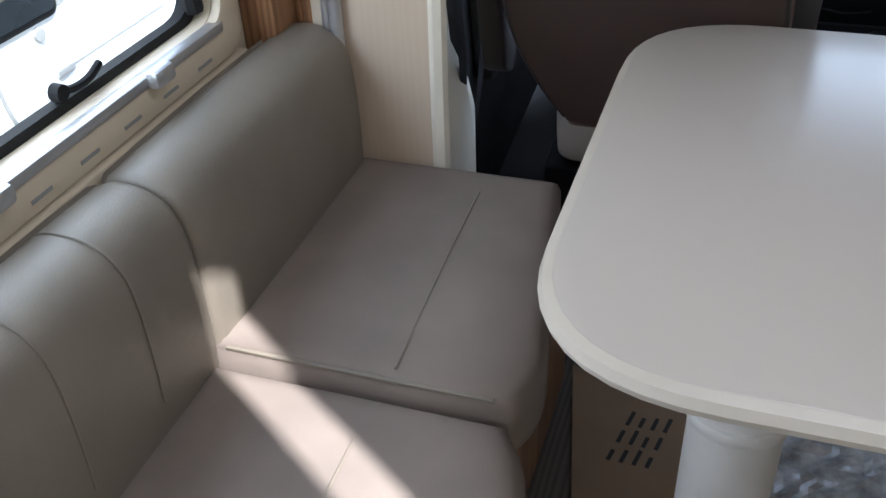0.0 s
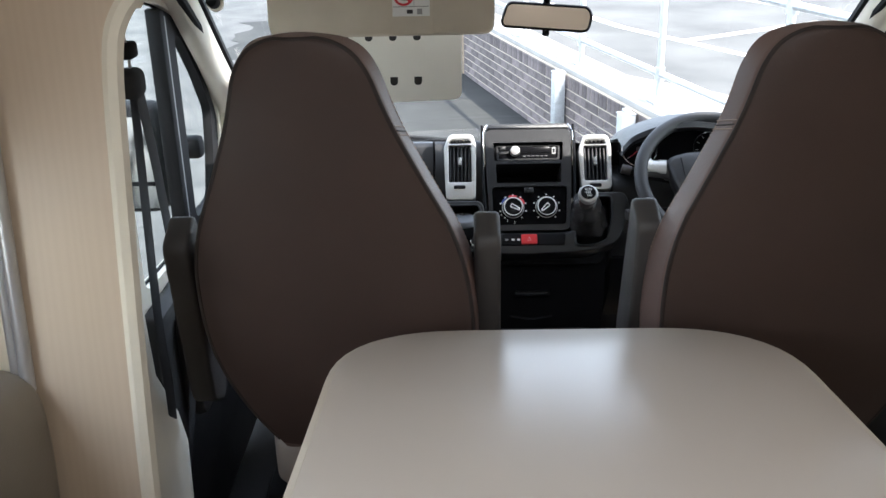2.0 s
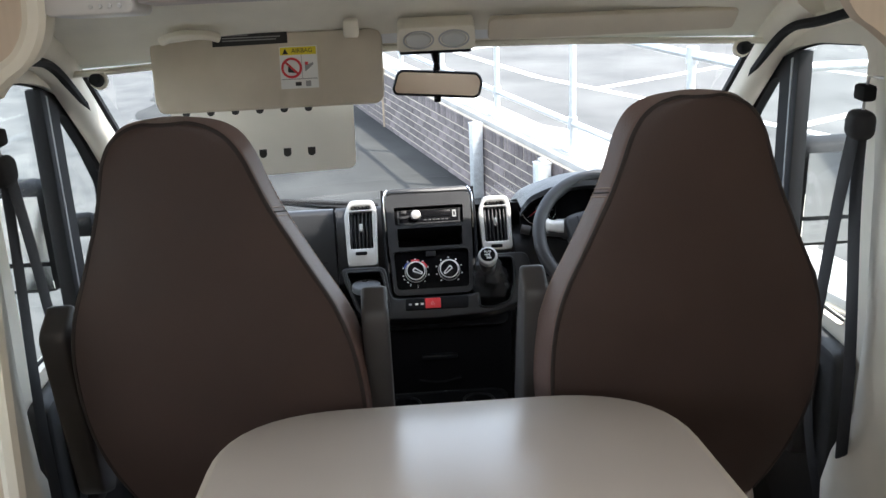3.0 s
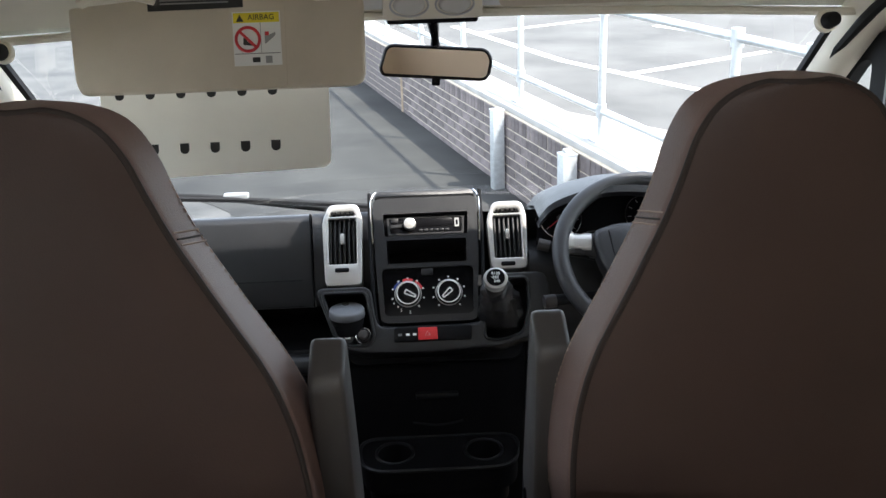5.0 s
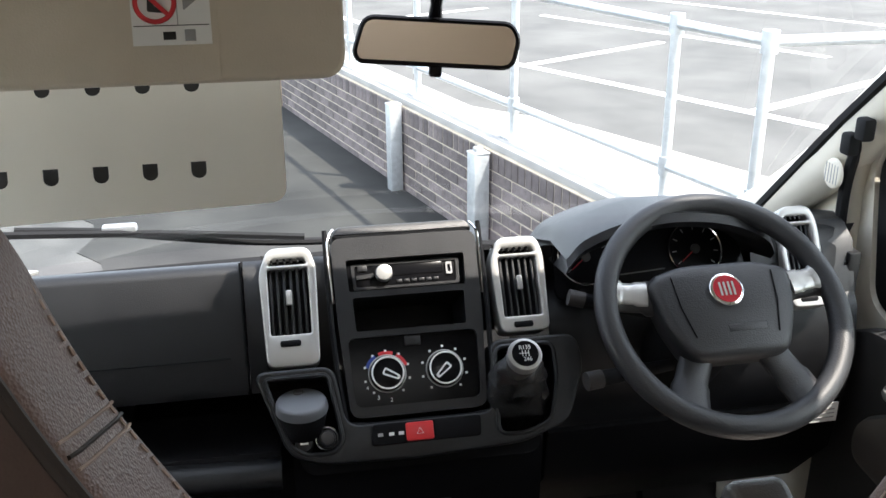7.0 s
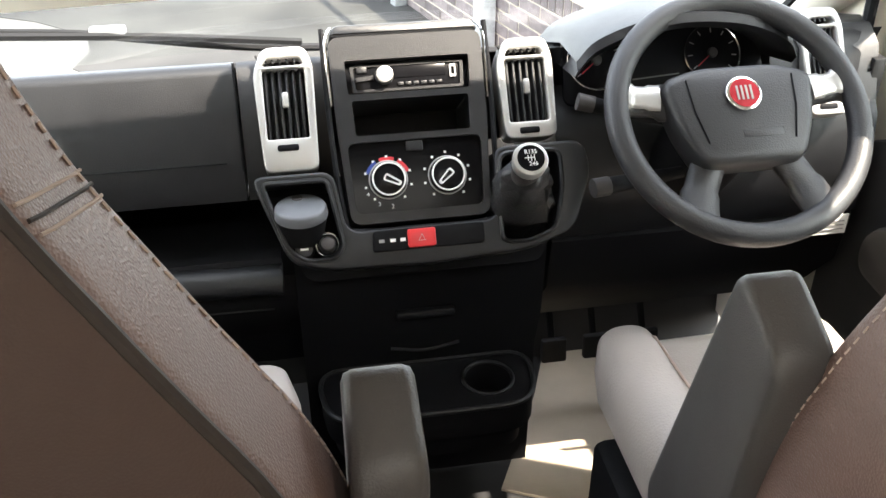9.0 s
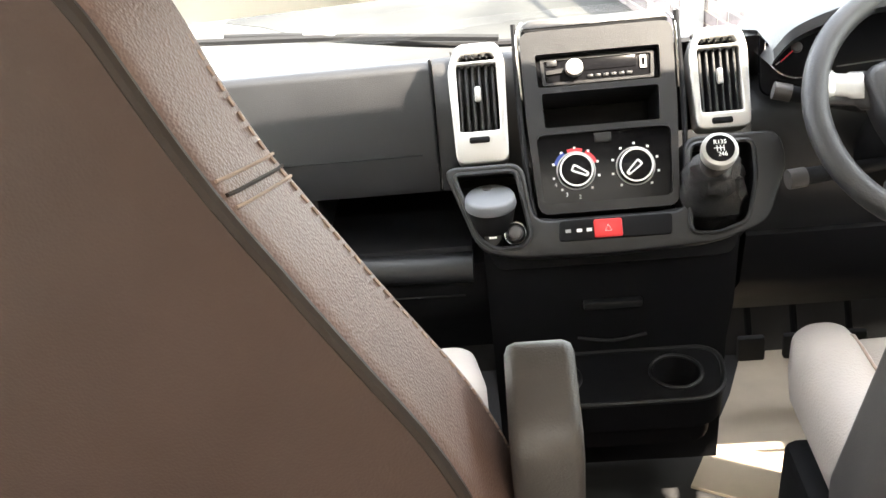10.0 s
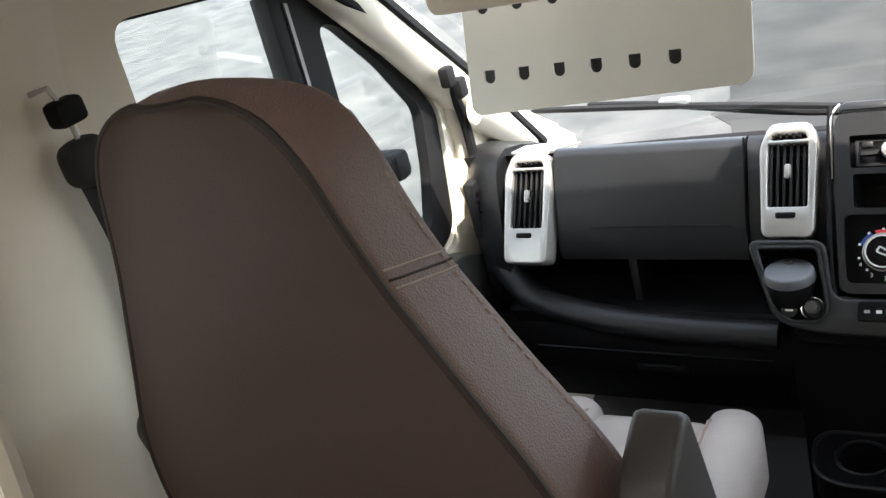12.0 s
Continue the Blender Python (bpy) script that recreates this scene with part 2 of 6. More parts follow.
def slab(outer, z0, z1, holes=(), m=None, bevel=0.0):
    """A plate of an outline (x, y) from z0 to z1, with holes cut through it."""
    bm = bmesh.new()
    edges = []
    for loop in (outer, *holes):
        vs = [bm.verts.new((p[0], p[1], z0)) for p in loop]
        edges += [bm.edges.new((vs[i], vs[(i + 1) % len(vs)])) for i in range(len(vs))]
    if holes:
        bmesh.ops.triangle_fill(bm, use_beauty=True, use_dissolve=False, edges=edges)
    else:
        bm.faces.new([e.verts[0] for e in edges])
    faces = list(bm.faces)
    r = bmesh.ops.extrude_face_region(bm, geom=faces)
    top = [v for v in r["geom"] if isinstance(v, bmesh.types.BMVert)]
    bmesh.ops.translate(bm, vec=(0, 0, z1 - z0), verts=top)
    bmesh.ops.recalc_face_normals(bm, faces=bm.faces)
    if bevel:
        es = [e for e in bm.edges if len(e.link_faces) == 2 and e.calc_face_angle(0) > 0.7]
        bmesh.ops.bevel(bm, geom=es, offset=bevel, segments=2, profile=0.5, affect="EDGES")
    if m is not None:
        bmesh.ops.transform(bm, matrix=m, verts=bm.verts)
    return bm


def smooth_path(pts, per=6):
    """A Catmull-Rom run through a few points."""
    p = [Vector(q) for q in pts]
    p = [p[0] * 2 - p[1], *p, p[-1] * 2 - p[-2]]
    out = []
    for i in range(1, len(p) - 2):
        for k in range(per):
            t = k / per
            a, b, c, d = p[i - 1:i + 3]
            out.append(0.5 * (2 * b + (c - a) * t + (2 * a - 5 * b + 4 * c - d) * t * t + (3 * b - a - 3 * c + d) * t ** 3))
    return out + [p[-2]]


def tube(pts, r, sides=8, closed=False, bm=None, flat=1.0, up=None):
    """A tube along a run of points; flat squeezes it along its own normal."""
    bm = bm or bmesh.new()
    p = [Vector(q) for q in pts]
    n, rings, side = len(p), [], None
    for i in range(n):
        if closed:
            d = p[(i + 1) % n] - p[i - 1]
        else:
            d = p[min(i + 1, n - 1)] - p[max(i - 1, 0)]
        d.normalize()
        ref = Vector(up) if up else (side if side is not None else (Vector((0, 0, 1)) if abs(d.z) < 0.9 else Vector((1, 0, 0))))
        u = (ref - d * ref.dot(d)).normalized()
        side = u
        w = d.cross(u)
        rr = r[i] if isinstance(r, (list, tuple)) else r
        rings.append([bm.verts.new(p[i] + u * rr * flat * math.cos(a) + w * rr * math.sin(a)) for a in (2 * math.pi * k / sides for k in range(sides))])
    for i in range(n if closed else n - 1):
        a, b = rings[i], rings[(i + 1) % n]
        for k in range(sides):
            bm.faces.new((a[k], a[(k + 1) % sides], b[(k + 1) % sides], b[k]))
    if not closed:
        bm.faces.new(rings[0][::-1])
        bm.faces.new(rings[-1])
    bmesh.ops.recalc_face_normals(bm, faces=bm.faces)
    return bm


def loft(loops, cap=True, bm=None, closed=True):
    """Skins a run of loops of equal length."""
    bm = bm or bmesh.new()
    rings = [[bm.verts.new(p) for p in lp] for lp in loops]
    n = len(rings[0])
    for a, b in zip(rings, rings[1:]):
        for k in range(n if closed else n - 1):
            bm.faces.new((a[k], a[(k + 1) % n], b[(k + 1) % n], b[k]))
    if cap:
        bm.faces.new(rings[0][::-1])
        bm.faces.new(rings[-1])
    bmesh.ops.recalc_face_normals(bm, faces=bm.faces)
    return bm


def disc(r0, r1, z0, z1, m=None, sides=28, bevel=0.0, bm=None):
    """A round plug, r0 wide at z0 and r1 at z1."""
    bm = bm or bmesh.new()
    g = bmesh.ops.create_cone(bm, cap_ends=True, segments=sides, radius1=r0, radius2=r1, depth=z1 - z0)
    vs = g["verts"]
    bmesh.ops.translate(bm, vec=(0, 0, (z0 + z1) / 2), verts=vs)
    if bevel:
        es = [e for e in {e for v in vs for e in v.link_edges} if e.calc_face_angle(0) > 0.8]
        gg = bmesh.ops.bevel(bm, geom=es, offset=bevel, segments=2, profile=0.5, affect="EDGES")
        vs = list({v for f in gg["faces"] for v in f.verts} | {v for v in vs if v.is_valid})
    if m is not None:
        bmesh.ops.transform(bm, matrix=m, verts=vs)
    return bm


def ring(r, thick, z=0.0, m=None, n=36, sides=8, bm=None):
    pts = [(r * math.cos(2 * math.pi * k / n), r * math.sin(2 * math.pi * k / n), z) for k in range(n)]
    if m is not None:
        pts = [m @ Vector(p) for p in pts]
    return tube(pts, thick, sides, True, bm)


def writing(text, size, m, material, parent, name="lettering", align="CENTER"):
    cu = bpy.data.curves.new(name, "FONT")
    cu.body, cu.size, cu.align_x, cu.align_y, cu.extrude = text, size, align, "CENTER", 0.0004
    ob = bpy.data.objects.new(name, cu)
    dg = bpy.context.evaluated_depsgraph_get()
    scene.collection.objects.link(ob)
    dg.update()
    me = bpy.data.meshes.new_from_object(ob.evaluated_get(dg))
    bpy.data.objects.remove(ob)
    me.transform(FRAME @ m)
    me.materials.clear()
    me.materials.append(material)
    o = new(name, me)
    o.parent = parent
    return o


def interp(table, z):
    for (a, b), (c, d) in zip(table, table[1:]):
        if a <= z <= c:
            t = (z - a) / (c - a)
            t = t * t * (3 - 2 * t) * 0.35 + t * 0.65
            return b + (d - b) * t
    return table[0][1] if z < table[0][0] else table[-1][1]


# axes for a plate that stands upright: (x, y) of the outline become (y, z) or (x, z)
SIDE = Matrix(((0, 0, 1, 0), (1, 0, 0, 0), (0, 1, 0, 0), (0, 0, 0, 1)))
FRONT = Matrix(((1, 0, 0, 0), (0, 0, -1, 0), (0, 1, 0, 0), (0, 0, 0, 1)))


def at_side(x):
    return Matrix.Translation((x, 0, 0)) @ SIDE


def at_front(y):
    return Matrix.Translation((0, y, 0)) @ FRONT

# ---- outdoors: ground, car park, wall, rails ----
FRAME = SLOPE
GROUND = -0.80
ground = tagged(part("ground", boxed(-300, 300, -300, 300, GROUND - 0.2, GROUND), M_ASPHALT, None), "grey worn asphalt yard with damp patches", "ground", kind="structure")

# the retaining wall runs ahead and to the left; U along it, V towards the car park
WALL_O = Vector((1.005, 3.845, 0))
WALL_U = Vector((-0.273, 0.962, 0)).normalized()
WALL_V = Vector((WALL_U.y, -WALL_U.x, 0))
WALL_M = Matrix((( WALL_U.x, WALL_V.x, 0, WALL_O.x), (WALL_U.y, WALL_V.y, 0, WALL_O.y), (0, 0, 1, 0), (0, 0, 0, 1)))
WALL_TOP = -0.14
upper = part("car_park_ground", slab([(-40, 0.36), (120, 0.36), (120, 120), (-40, 120)], GROUND - 0.05, WALL_TOP - 0.03, m=WALL_M), M_CARPARK, None)
tagged(upper, "pale grey asphalt of the raised car park", "car park", kind="structure")
wall_core = tagged(part("retaining_wall", boxed(-6, 9, 0.007, 0.34, GROUND, WALL_TOP - 0.045, m=WALL_M), M_MORTAR, None), "blue-grey brick retaining wall beside the yard", "brick wall", kind="structure")
part("coping", boxed(-6, 9, 0.03, 0.36, WALL_TOP - 0.05, WALL_TOP, 0.006, m=WALL_M), M_COPING, wall_core, "pale concrete coping")
part("concrete_pad", slab([(0.95, 0.36), (-2.3, 0.36), (-1.6, 1.05), (0.1, 0.75)], WALL_TOP - 0.05, WALL_TOP - 0.012, m=WALL_M), M_CONCRETE, wall_core, "pale concrete pad behind the coping")

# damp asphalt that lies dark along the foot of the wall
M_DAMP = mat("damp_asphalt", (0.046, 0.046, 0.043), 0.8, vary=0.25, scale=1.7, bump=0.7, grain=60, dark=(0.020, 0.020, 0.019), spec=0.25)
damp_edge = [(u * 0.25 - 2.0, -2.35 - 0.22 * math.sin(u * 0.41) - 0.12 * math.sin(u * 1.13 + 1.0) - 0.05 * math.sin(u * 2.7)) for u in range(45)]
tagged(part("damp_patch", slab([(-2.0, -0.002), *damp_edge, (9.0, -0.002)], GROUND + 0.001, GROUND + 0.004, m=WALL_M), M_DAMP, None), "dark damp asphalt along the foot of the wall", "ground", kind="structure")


def paint_line(u0, v0, u1, v1, w):
    a, b = Vector((u0, v0)), Vector((u1, v1))
    d = (b - a).normalized()
    n = Vector((-d.y, d.x)) * w / 2
    return slab([tuple(a + n), tuple(b + n), tuple(b - n), tuple(a - n)], WALL_TOP - 0.032, WALL_TOP - 0.026, m=WALL_M)


for x0, y0, x1, y1 in ((1.45, 7.1, 3.6, 3.1), (3.6, 3.1, 5.5, -0.5), (0.5, 9.9, 1.45, 7.1), (2.9, 9.3, 4.6, 6.1), (3.0, 4.35, 4.6, 5.2), (1.9, 6.3, 3.5, 7.2), (0.7, 9.2, 2.4, 10.1), (4.6, 10.6, 6.6, 7.0)):
    a = WALL_M.inverted() @ Vector((x0, y0, 0))
    b = WALL_M.inverted() @ Vector((x1, y1, 0))
    tagged(part("road_marking", paint_line(a.x, a.y, b.x, b.y, 0.1), M_LINE, None), "worn white painted parking line on asphalt", "road marking", "parking lines", "structure")


def pole(name, p, q, r, parent, material=M_GALV):
    return part(name, tube([p, q], r, 14), material, parent)


railing = thing("railing", "galvanised tube railing on the retaining wall", "railing")
RV = 0.185
for u in (-1.97, -1.41, 0.0, 1.37, 2.74, 4.1, 5.5, 6.9):
    base = WALL_M @ Vector((u, RV, WALL_TOP))
    post = pole("post", base, base + Vector((0, 0, 0.86)), 0.024, railing)
    part("base_plate", boxed(u - 0.06, u + 0.06, RV - 0.06, RV + 0.06, WALL_TOP, WALL_TOP + 0.012, 0.003, m=WALL_M), M_GALV, post)
    for h in (0.2, 0.85):
        part("clamp", tube([base + Vector((0, 0, h - 0.045)), base + Vector((0, 0, h + 0.045))], 0.034, 12), M_GALV, post)
for h in (0.2, 0.85):
    pole("rail", WALL_M @ Vector((-1.97, RV, WALL_TOP + h)), WALL_M @ Vector((8.4, RV, WALL_TOP + h)), 0.024, railing)

for h in (0.2, 0.85):
    pole("rail", WALL_M @ Vector((-1.97, RV, WALL_TOP + h)), WALL_M @ Vector((-2.9, 3.4, WALL_TOP + h)), 0.024, railing)

for u, v, h, w in ((1.27, -0.055, 0.63, 0.045), (-0.02, -0.06, 0.60, 0.05)):
    b = thing("bollard", "square galvanised steel bollard standing against the wall", "bollard", "bollards by the wall")
    part("post", boxed(u - w, u + w, v - w, v + w, GROUND, GROUND + h, 0.005, m=WALL_M), M_GALV, b)
    part("cap", boxed(u - w - 0.004, u + w + 0.004, v - w - 0.004, v + w + 0.004, GROUND + h, GROUND + h + 0.012, 0.004, m=WALL_M), M_GALV, b)
    if w > 0.047:
        part("lock", boxed(u - 0.02, u + 0.03, v - 0.025, v + 0.025, GROUND + h + 0.012, GROUND + h + 0.04, 0.008, m=WALL_M), M_SILVER, b)

# ---- the motorhome's shell ----
FRAME = LEVEL
floor = tagged(part("floor", boxed(-1.05, 1.05, -4.6, -0.98, -0.04, 0.0), M_FLOOR, None), "grey-brown vinyl floor of the living area", "floor", kind="structure")
cab_floor = tagged(part("cab_floor", boxed(-0.9, 0.9, -0.98, 0.95, -0.10, -0.03), M_CARPET, None), "black carpet of the cab floor", "floor", kind="structure")

win_l = round_poly([(-2.55, 0.80), (-1.30, 0.80), (-1.30, 1.34), (-2.55, 1.34)], 0.05)
win_back = round_poly([(-4.2, 0.95), (-3.2, 0.95), (-3.2, 1.55), (-4.2, 1.55)], 0.05)
wall_left = part("wall_left", slab([(-4.6, 0.0), (-1.13, 0.0), (-1.13, 2.0), (-4.6, 2.0)], -0.05, 0.0, [win_l, win_back], at_side(-1.05)), M_CREAM, None)
tagged(wall_left, "cream wall board beside the settee", "wall", kind="structure")
tagged(part("wall_right", slab([(-4.6, 0.0), (-1.13, 0.0), (-1.13, 2.0), (-4.6, 2.0)], 0.0, 0.05, m=at_side(1.05)), M_CREAM, None), "cream wall board of the living area", "wall", kind="structure")
tagged(part("wall_rear", boxed(-1.05, 1.05, -4.65, -4.6, 0, 2.0), M_PANEL, None), "pale wooden rear wall", "wall", kind="structure")
hatch = [(-0.23, -2.17), (0.42, -2.17), (0.42, -1.75), (-0.23, -1.75)]
# unseen slot, added so that one streak of sun reaches the settee
slot = [(-0.085, -2.272), (-0.045, -2.215), (0.54, -2.612), (0.50, -2.669)]
tagged(part("ceiling", slab([(-1.10, -4.65), (1.10, -4.65), (1.10, -1.10), (-1.10, -1.10)], 2.0, 2.05, [hatch, slot]), M_HEADLINER, None), "cream ceiling with a rooflight opening and an unseen slot added for a sun streak", "ceiling", kind="structure")

# unseen board over the rooflight opening, added to block the sun
sun_block = thing("rooflight_sun_block", "unseen white board added to keep the sun out of the rooflight", "rooflight", kind="structure")
part("lid", boxed(-0.27, 0.46, -2.205, -1.71, 2.052, 2.09, 0.012), M_LEG, sun_block)
# arch board between living area and cab
ARCH = [(-0.742, 0.40), (-0.742, 0.55), (-0.738, 0.80), (-0.731, 1.05), (-0.722, 1.24), (-0.70, 1.31), (-0.66, 1.35), (-0.63, 1.372), (-0.61, 1.405), (-0.603, 1.45), (-0.60, 1.60)]
arch_l = smooth_path([(x, z, 0) for x, z in ARCH], 4)
arch_left = [(-1.05, 0.0), (-0.742, 0.0), *[(p.x, p.y) for p in arch_l], (-0.60, 2.0), (-1.05, 2.0)]
pl = part("partition_left", slab(arch_left, 0.0, 0.03, m=at_front(-1.10)), M_PANEL, None)
tagged(pl, "pale maple partition board between lounge and cab", "partition", kind="structure")
tagged(part("partition_right", slab([(-x, z) for x, z in arch_left][::-1], 0.0, 0.03, m=at_front(-1.10)), M_PANEL, None), "pale maple partition board between lounge and cab", "partition", kind="structure")
tagged(part("partition_top", boxed(-0.60, 0.60, -1.13, -1.10, 1.62, 2.0), M_PANEL, None), "pale maple board above the cab opening", "partition", kind="structure")
part("edging", tube([(p.x + 0.004, -1.115, p.y) for p in arch_l], 0.019, 8), M_TRIM, pl, "cream rounded edging")
part("reveal", loft([[(p.x + dx, y, p.y + 0.001) for p in arch_l[20:]] for y, dx in ((-1.098, 0.008), (-1.05, 0.010), (-1.02, 0.004), (-1.008, -0.006), (-1.008, -0.03))], cap=False, closed=False), M_TRIM, pl, "cream rounded reveal behind the board", smooth=70)
# locker over the cab, lamp box at its end
M_MAUVE = mat("mauve_grey_locker_board", (0.46, 0.42, 0.42), 0.5, vary=0.04, scale=7, bump=0.08, grain=300)
locker = thing("overcab_locker", "mauve-grey locker board over the cab opening", "locker", kind="structure")
part("board", boxed(-0.455, 0.59, -1.095, -0.985, 1.442, 1.615, 0.006), M_MAUVE, locker)
lbx = thing("control_box", "white plastic box with small dots under the locker", "control box")
part("housing", slab(round_poly([(-0.59, 1.428), (-0.458, 1.428), (-0.466, 1.60), (-0.59, 1.60)], 0.012), -0.03, 0.09, m=at_front(-1.01), bevel=0.006), M_LEG, lbx)
for k in range(4):
    part("dot", disc(0.0035, 0.003, 0, 0.002, Matrix.Translation((-0.520 + 0.014 * k, -1.101, 1.440)) @ FRONT, 12), M_ALU, lbx, "small grey dot")

# wooden trim and aluminium profile by the window
trim = thing("window_trim", "brown wooden upright with grey profile beside window", "trim", kind="structure")
part("upright", boxed(-1.05, -0.985, -1.225, -1.135, 0.66, 2.0, 0.006), M_WOOD, trim)
for x in (-0.978, -0.964):
    part("bead", tube([(x, -1.142, 0.66), (x, -1.142, 2.0)], 0.008, 8), M_WOOD, trim)
part("filler", boxed(-0.957, -0.935, -1.142, -1.131, 0.66, 2.0), M_CREAM, trim)
for x, r in ((-0.927, 0.008), (-0.909, 0.012)):
    part("profile", tube([(x, -1.145, 0.70), (x, -1.145, 2.0)], r, 10), M_ALU, trim, "grey aluminium profile")

# caravan window on the left
w1 = thing("window_1", "hinged acrylic side window in aluminium and cream frame", "window", kind="structure")
part("window_frame", slab(round_poly([(-2.60, 0.735), (-1.255, 0.735), (-1.255, 1.39), (-2.60, 1.39)], 0.05), 0.0, 0.018, [win_l], at_side(-1.05), 0.004), M_CREAM, w1, "cream inner frame")
part("seal", slab(round_poly([(-2.56, 0.79), (-1.29, 0.79), (-1.29, 1.35), (-2.56, 1.35)], 0.05), 0.0, 0.02, [round_poly([(-2.53, 0.815), (-1.325, 0.815), (-1.325, 1.325), (-2.53, 1.325)], 0.05)], at_side(-1.095)), M_RUBBER, w1, "black rubber seal")
part("rail", boxed(-1.049, -1.026, -2.55, -1.315, 0.785, 0.803, 0.004), M_ALU, w1, "grey aluminium blind rail")
part("sill", boxed(-1.05, -1.022, -2.60, -1.255, 0.712, 0.732, 0.006), M_CREAM, w1)
pane = part("pane", boxed(-1.104, -1.100, -2.55, -1.29, 0.79, 1.34), M_GLASS, w1)
pane.visible_shadow = False
for y in (-1.60, -2.1):
    st = part("stay", tube(smooth_path([(-1.085, y - 0.05, 0.828), (-1.078, y - 0.02, 0.822), (-1.072, y + 0.005, 0.826), (-1.075, y + 0.035, 0.834)]), 0.006, 8), M_RUBBER, w1, "black window catch")
    part("knob", disc(0.013, 0.012, 0, 0.015, Matrix.Translation((-1.087, y - 0.05, 0.828)) @ SIDE), M_RUBBER, st)
for y in (-1.51, -1.86, -2.2):
    part("clip", boxed(-1.03, -1.008, y - 0.025, y + 0.025, 0.783, 0.81, 0.007), M_ALU, w1, "grey blind clip")
for y in (-1.38, -1.48, -1.58, -1.68, -1.78, -1.9):
    part("slot", boxed(-1.0315, -1.030, y - 0.02, y + 0.02, 0.752, 0.757), M_GREYPRINT, w1)
part("corner_stay", tube(smooth_path([(-1.07, -1.325, 0.82), (-1.065, -1.34, 0.93), (-1.07, -1.33, 1.08), (-1.07, -1.335, 1.3)]), 0.017, 8), M_RUBBER, w1, "black window stay")

# gathered blind at the window
bl = bmesh.new()
folds = []
for i in range(34):
    t = i / 33
    z = 1.02 + 0.34 * t
    out = 0.030 * abs(math.sin(t * 15.7)) ** 0.7
    row_ = []
    for k in range(61):
        u = k / 60
        y = -2.5 + 1.275 * u
        sag = 0.014 * math.sin(u * 9 + t * 3) + 0.05 * u ** 6 * (1 - t)
        row_.append((-0.995 + out * (0.8 + 0.35 * math.sin(k * 0.9 + i * 0.35)) + 0.012 * noise.noise(Vector((k * 0.25, t * 6, 1.7))), y + 0.012 * math.sin(t * 31) * u, z + sag))
    folds.append(row_)
back_ = [[(x - 0.006, y, z) for x, y, z in r] for r in folds]
loft(folds, cap=False, bm=bl, closed=False)
loft(back_, cap=False, bm=bl, closed=False)
blind = tagged(part("window_blind", bl, M_BLIND, None, smooth=80), "white gathered fabric blind, half drawn up", "blind")
w2 = thing("window_2", "rear side window seen in the mirror", "window", kind="structure")
part("pane", boxed(-1.084, -1.080, -4.2, -3.2, 0.95, 1.55), M_GLASS, w2).visible_shadow = False

# ---- cab shell ----
FRAME = SLOPE
SIDE_OUT = [(-1.14, -0.20), (-1.03, 1.52), (-0.75, 1.42), (-0.55, 1.345), (-0.35, 1.295), (-0.20, 1.225), (0.05, 1.0), (0.20, 0.86), (0.45, 0.67), (0.70, 0.5), (0.70, -0.20)]
DOORWIN = round_poly([(-0.648, 1.226), (-0.40, 1.198), (-0.30, 1.172), (-0.155, 1.112), (-0.03, 0.985), (0.07, 0.825), (0.045, 0.70), (0.02, 0.575), (-0.05, 0.553), (-0.40, 0.60), (-0.685, 0.62)], 0.04)
QUARTER = [(-0.345, 1.178), (-0.25, 1.148), (-0.165, 1.108), (-0.04, 0.982), (0.06, 0.825), (0.036, 0.70), (0.012, 0.585), (-0.05, 0.562), (-0.345, 0.598)]
QUARTER_GLASS = round_poly([(-0.228, 1.092), (-0.182, 1.080), (-0.078, 0.972), (0.010, 0.85), (-0.018, 0.728), (-0.064, 0.622), (-0.245, 0.625)], 0.025)
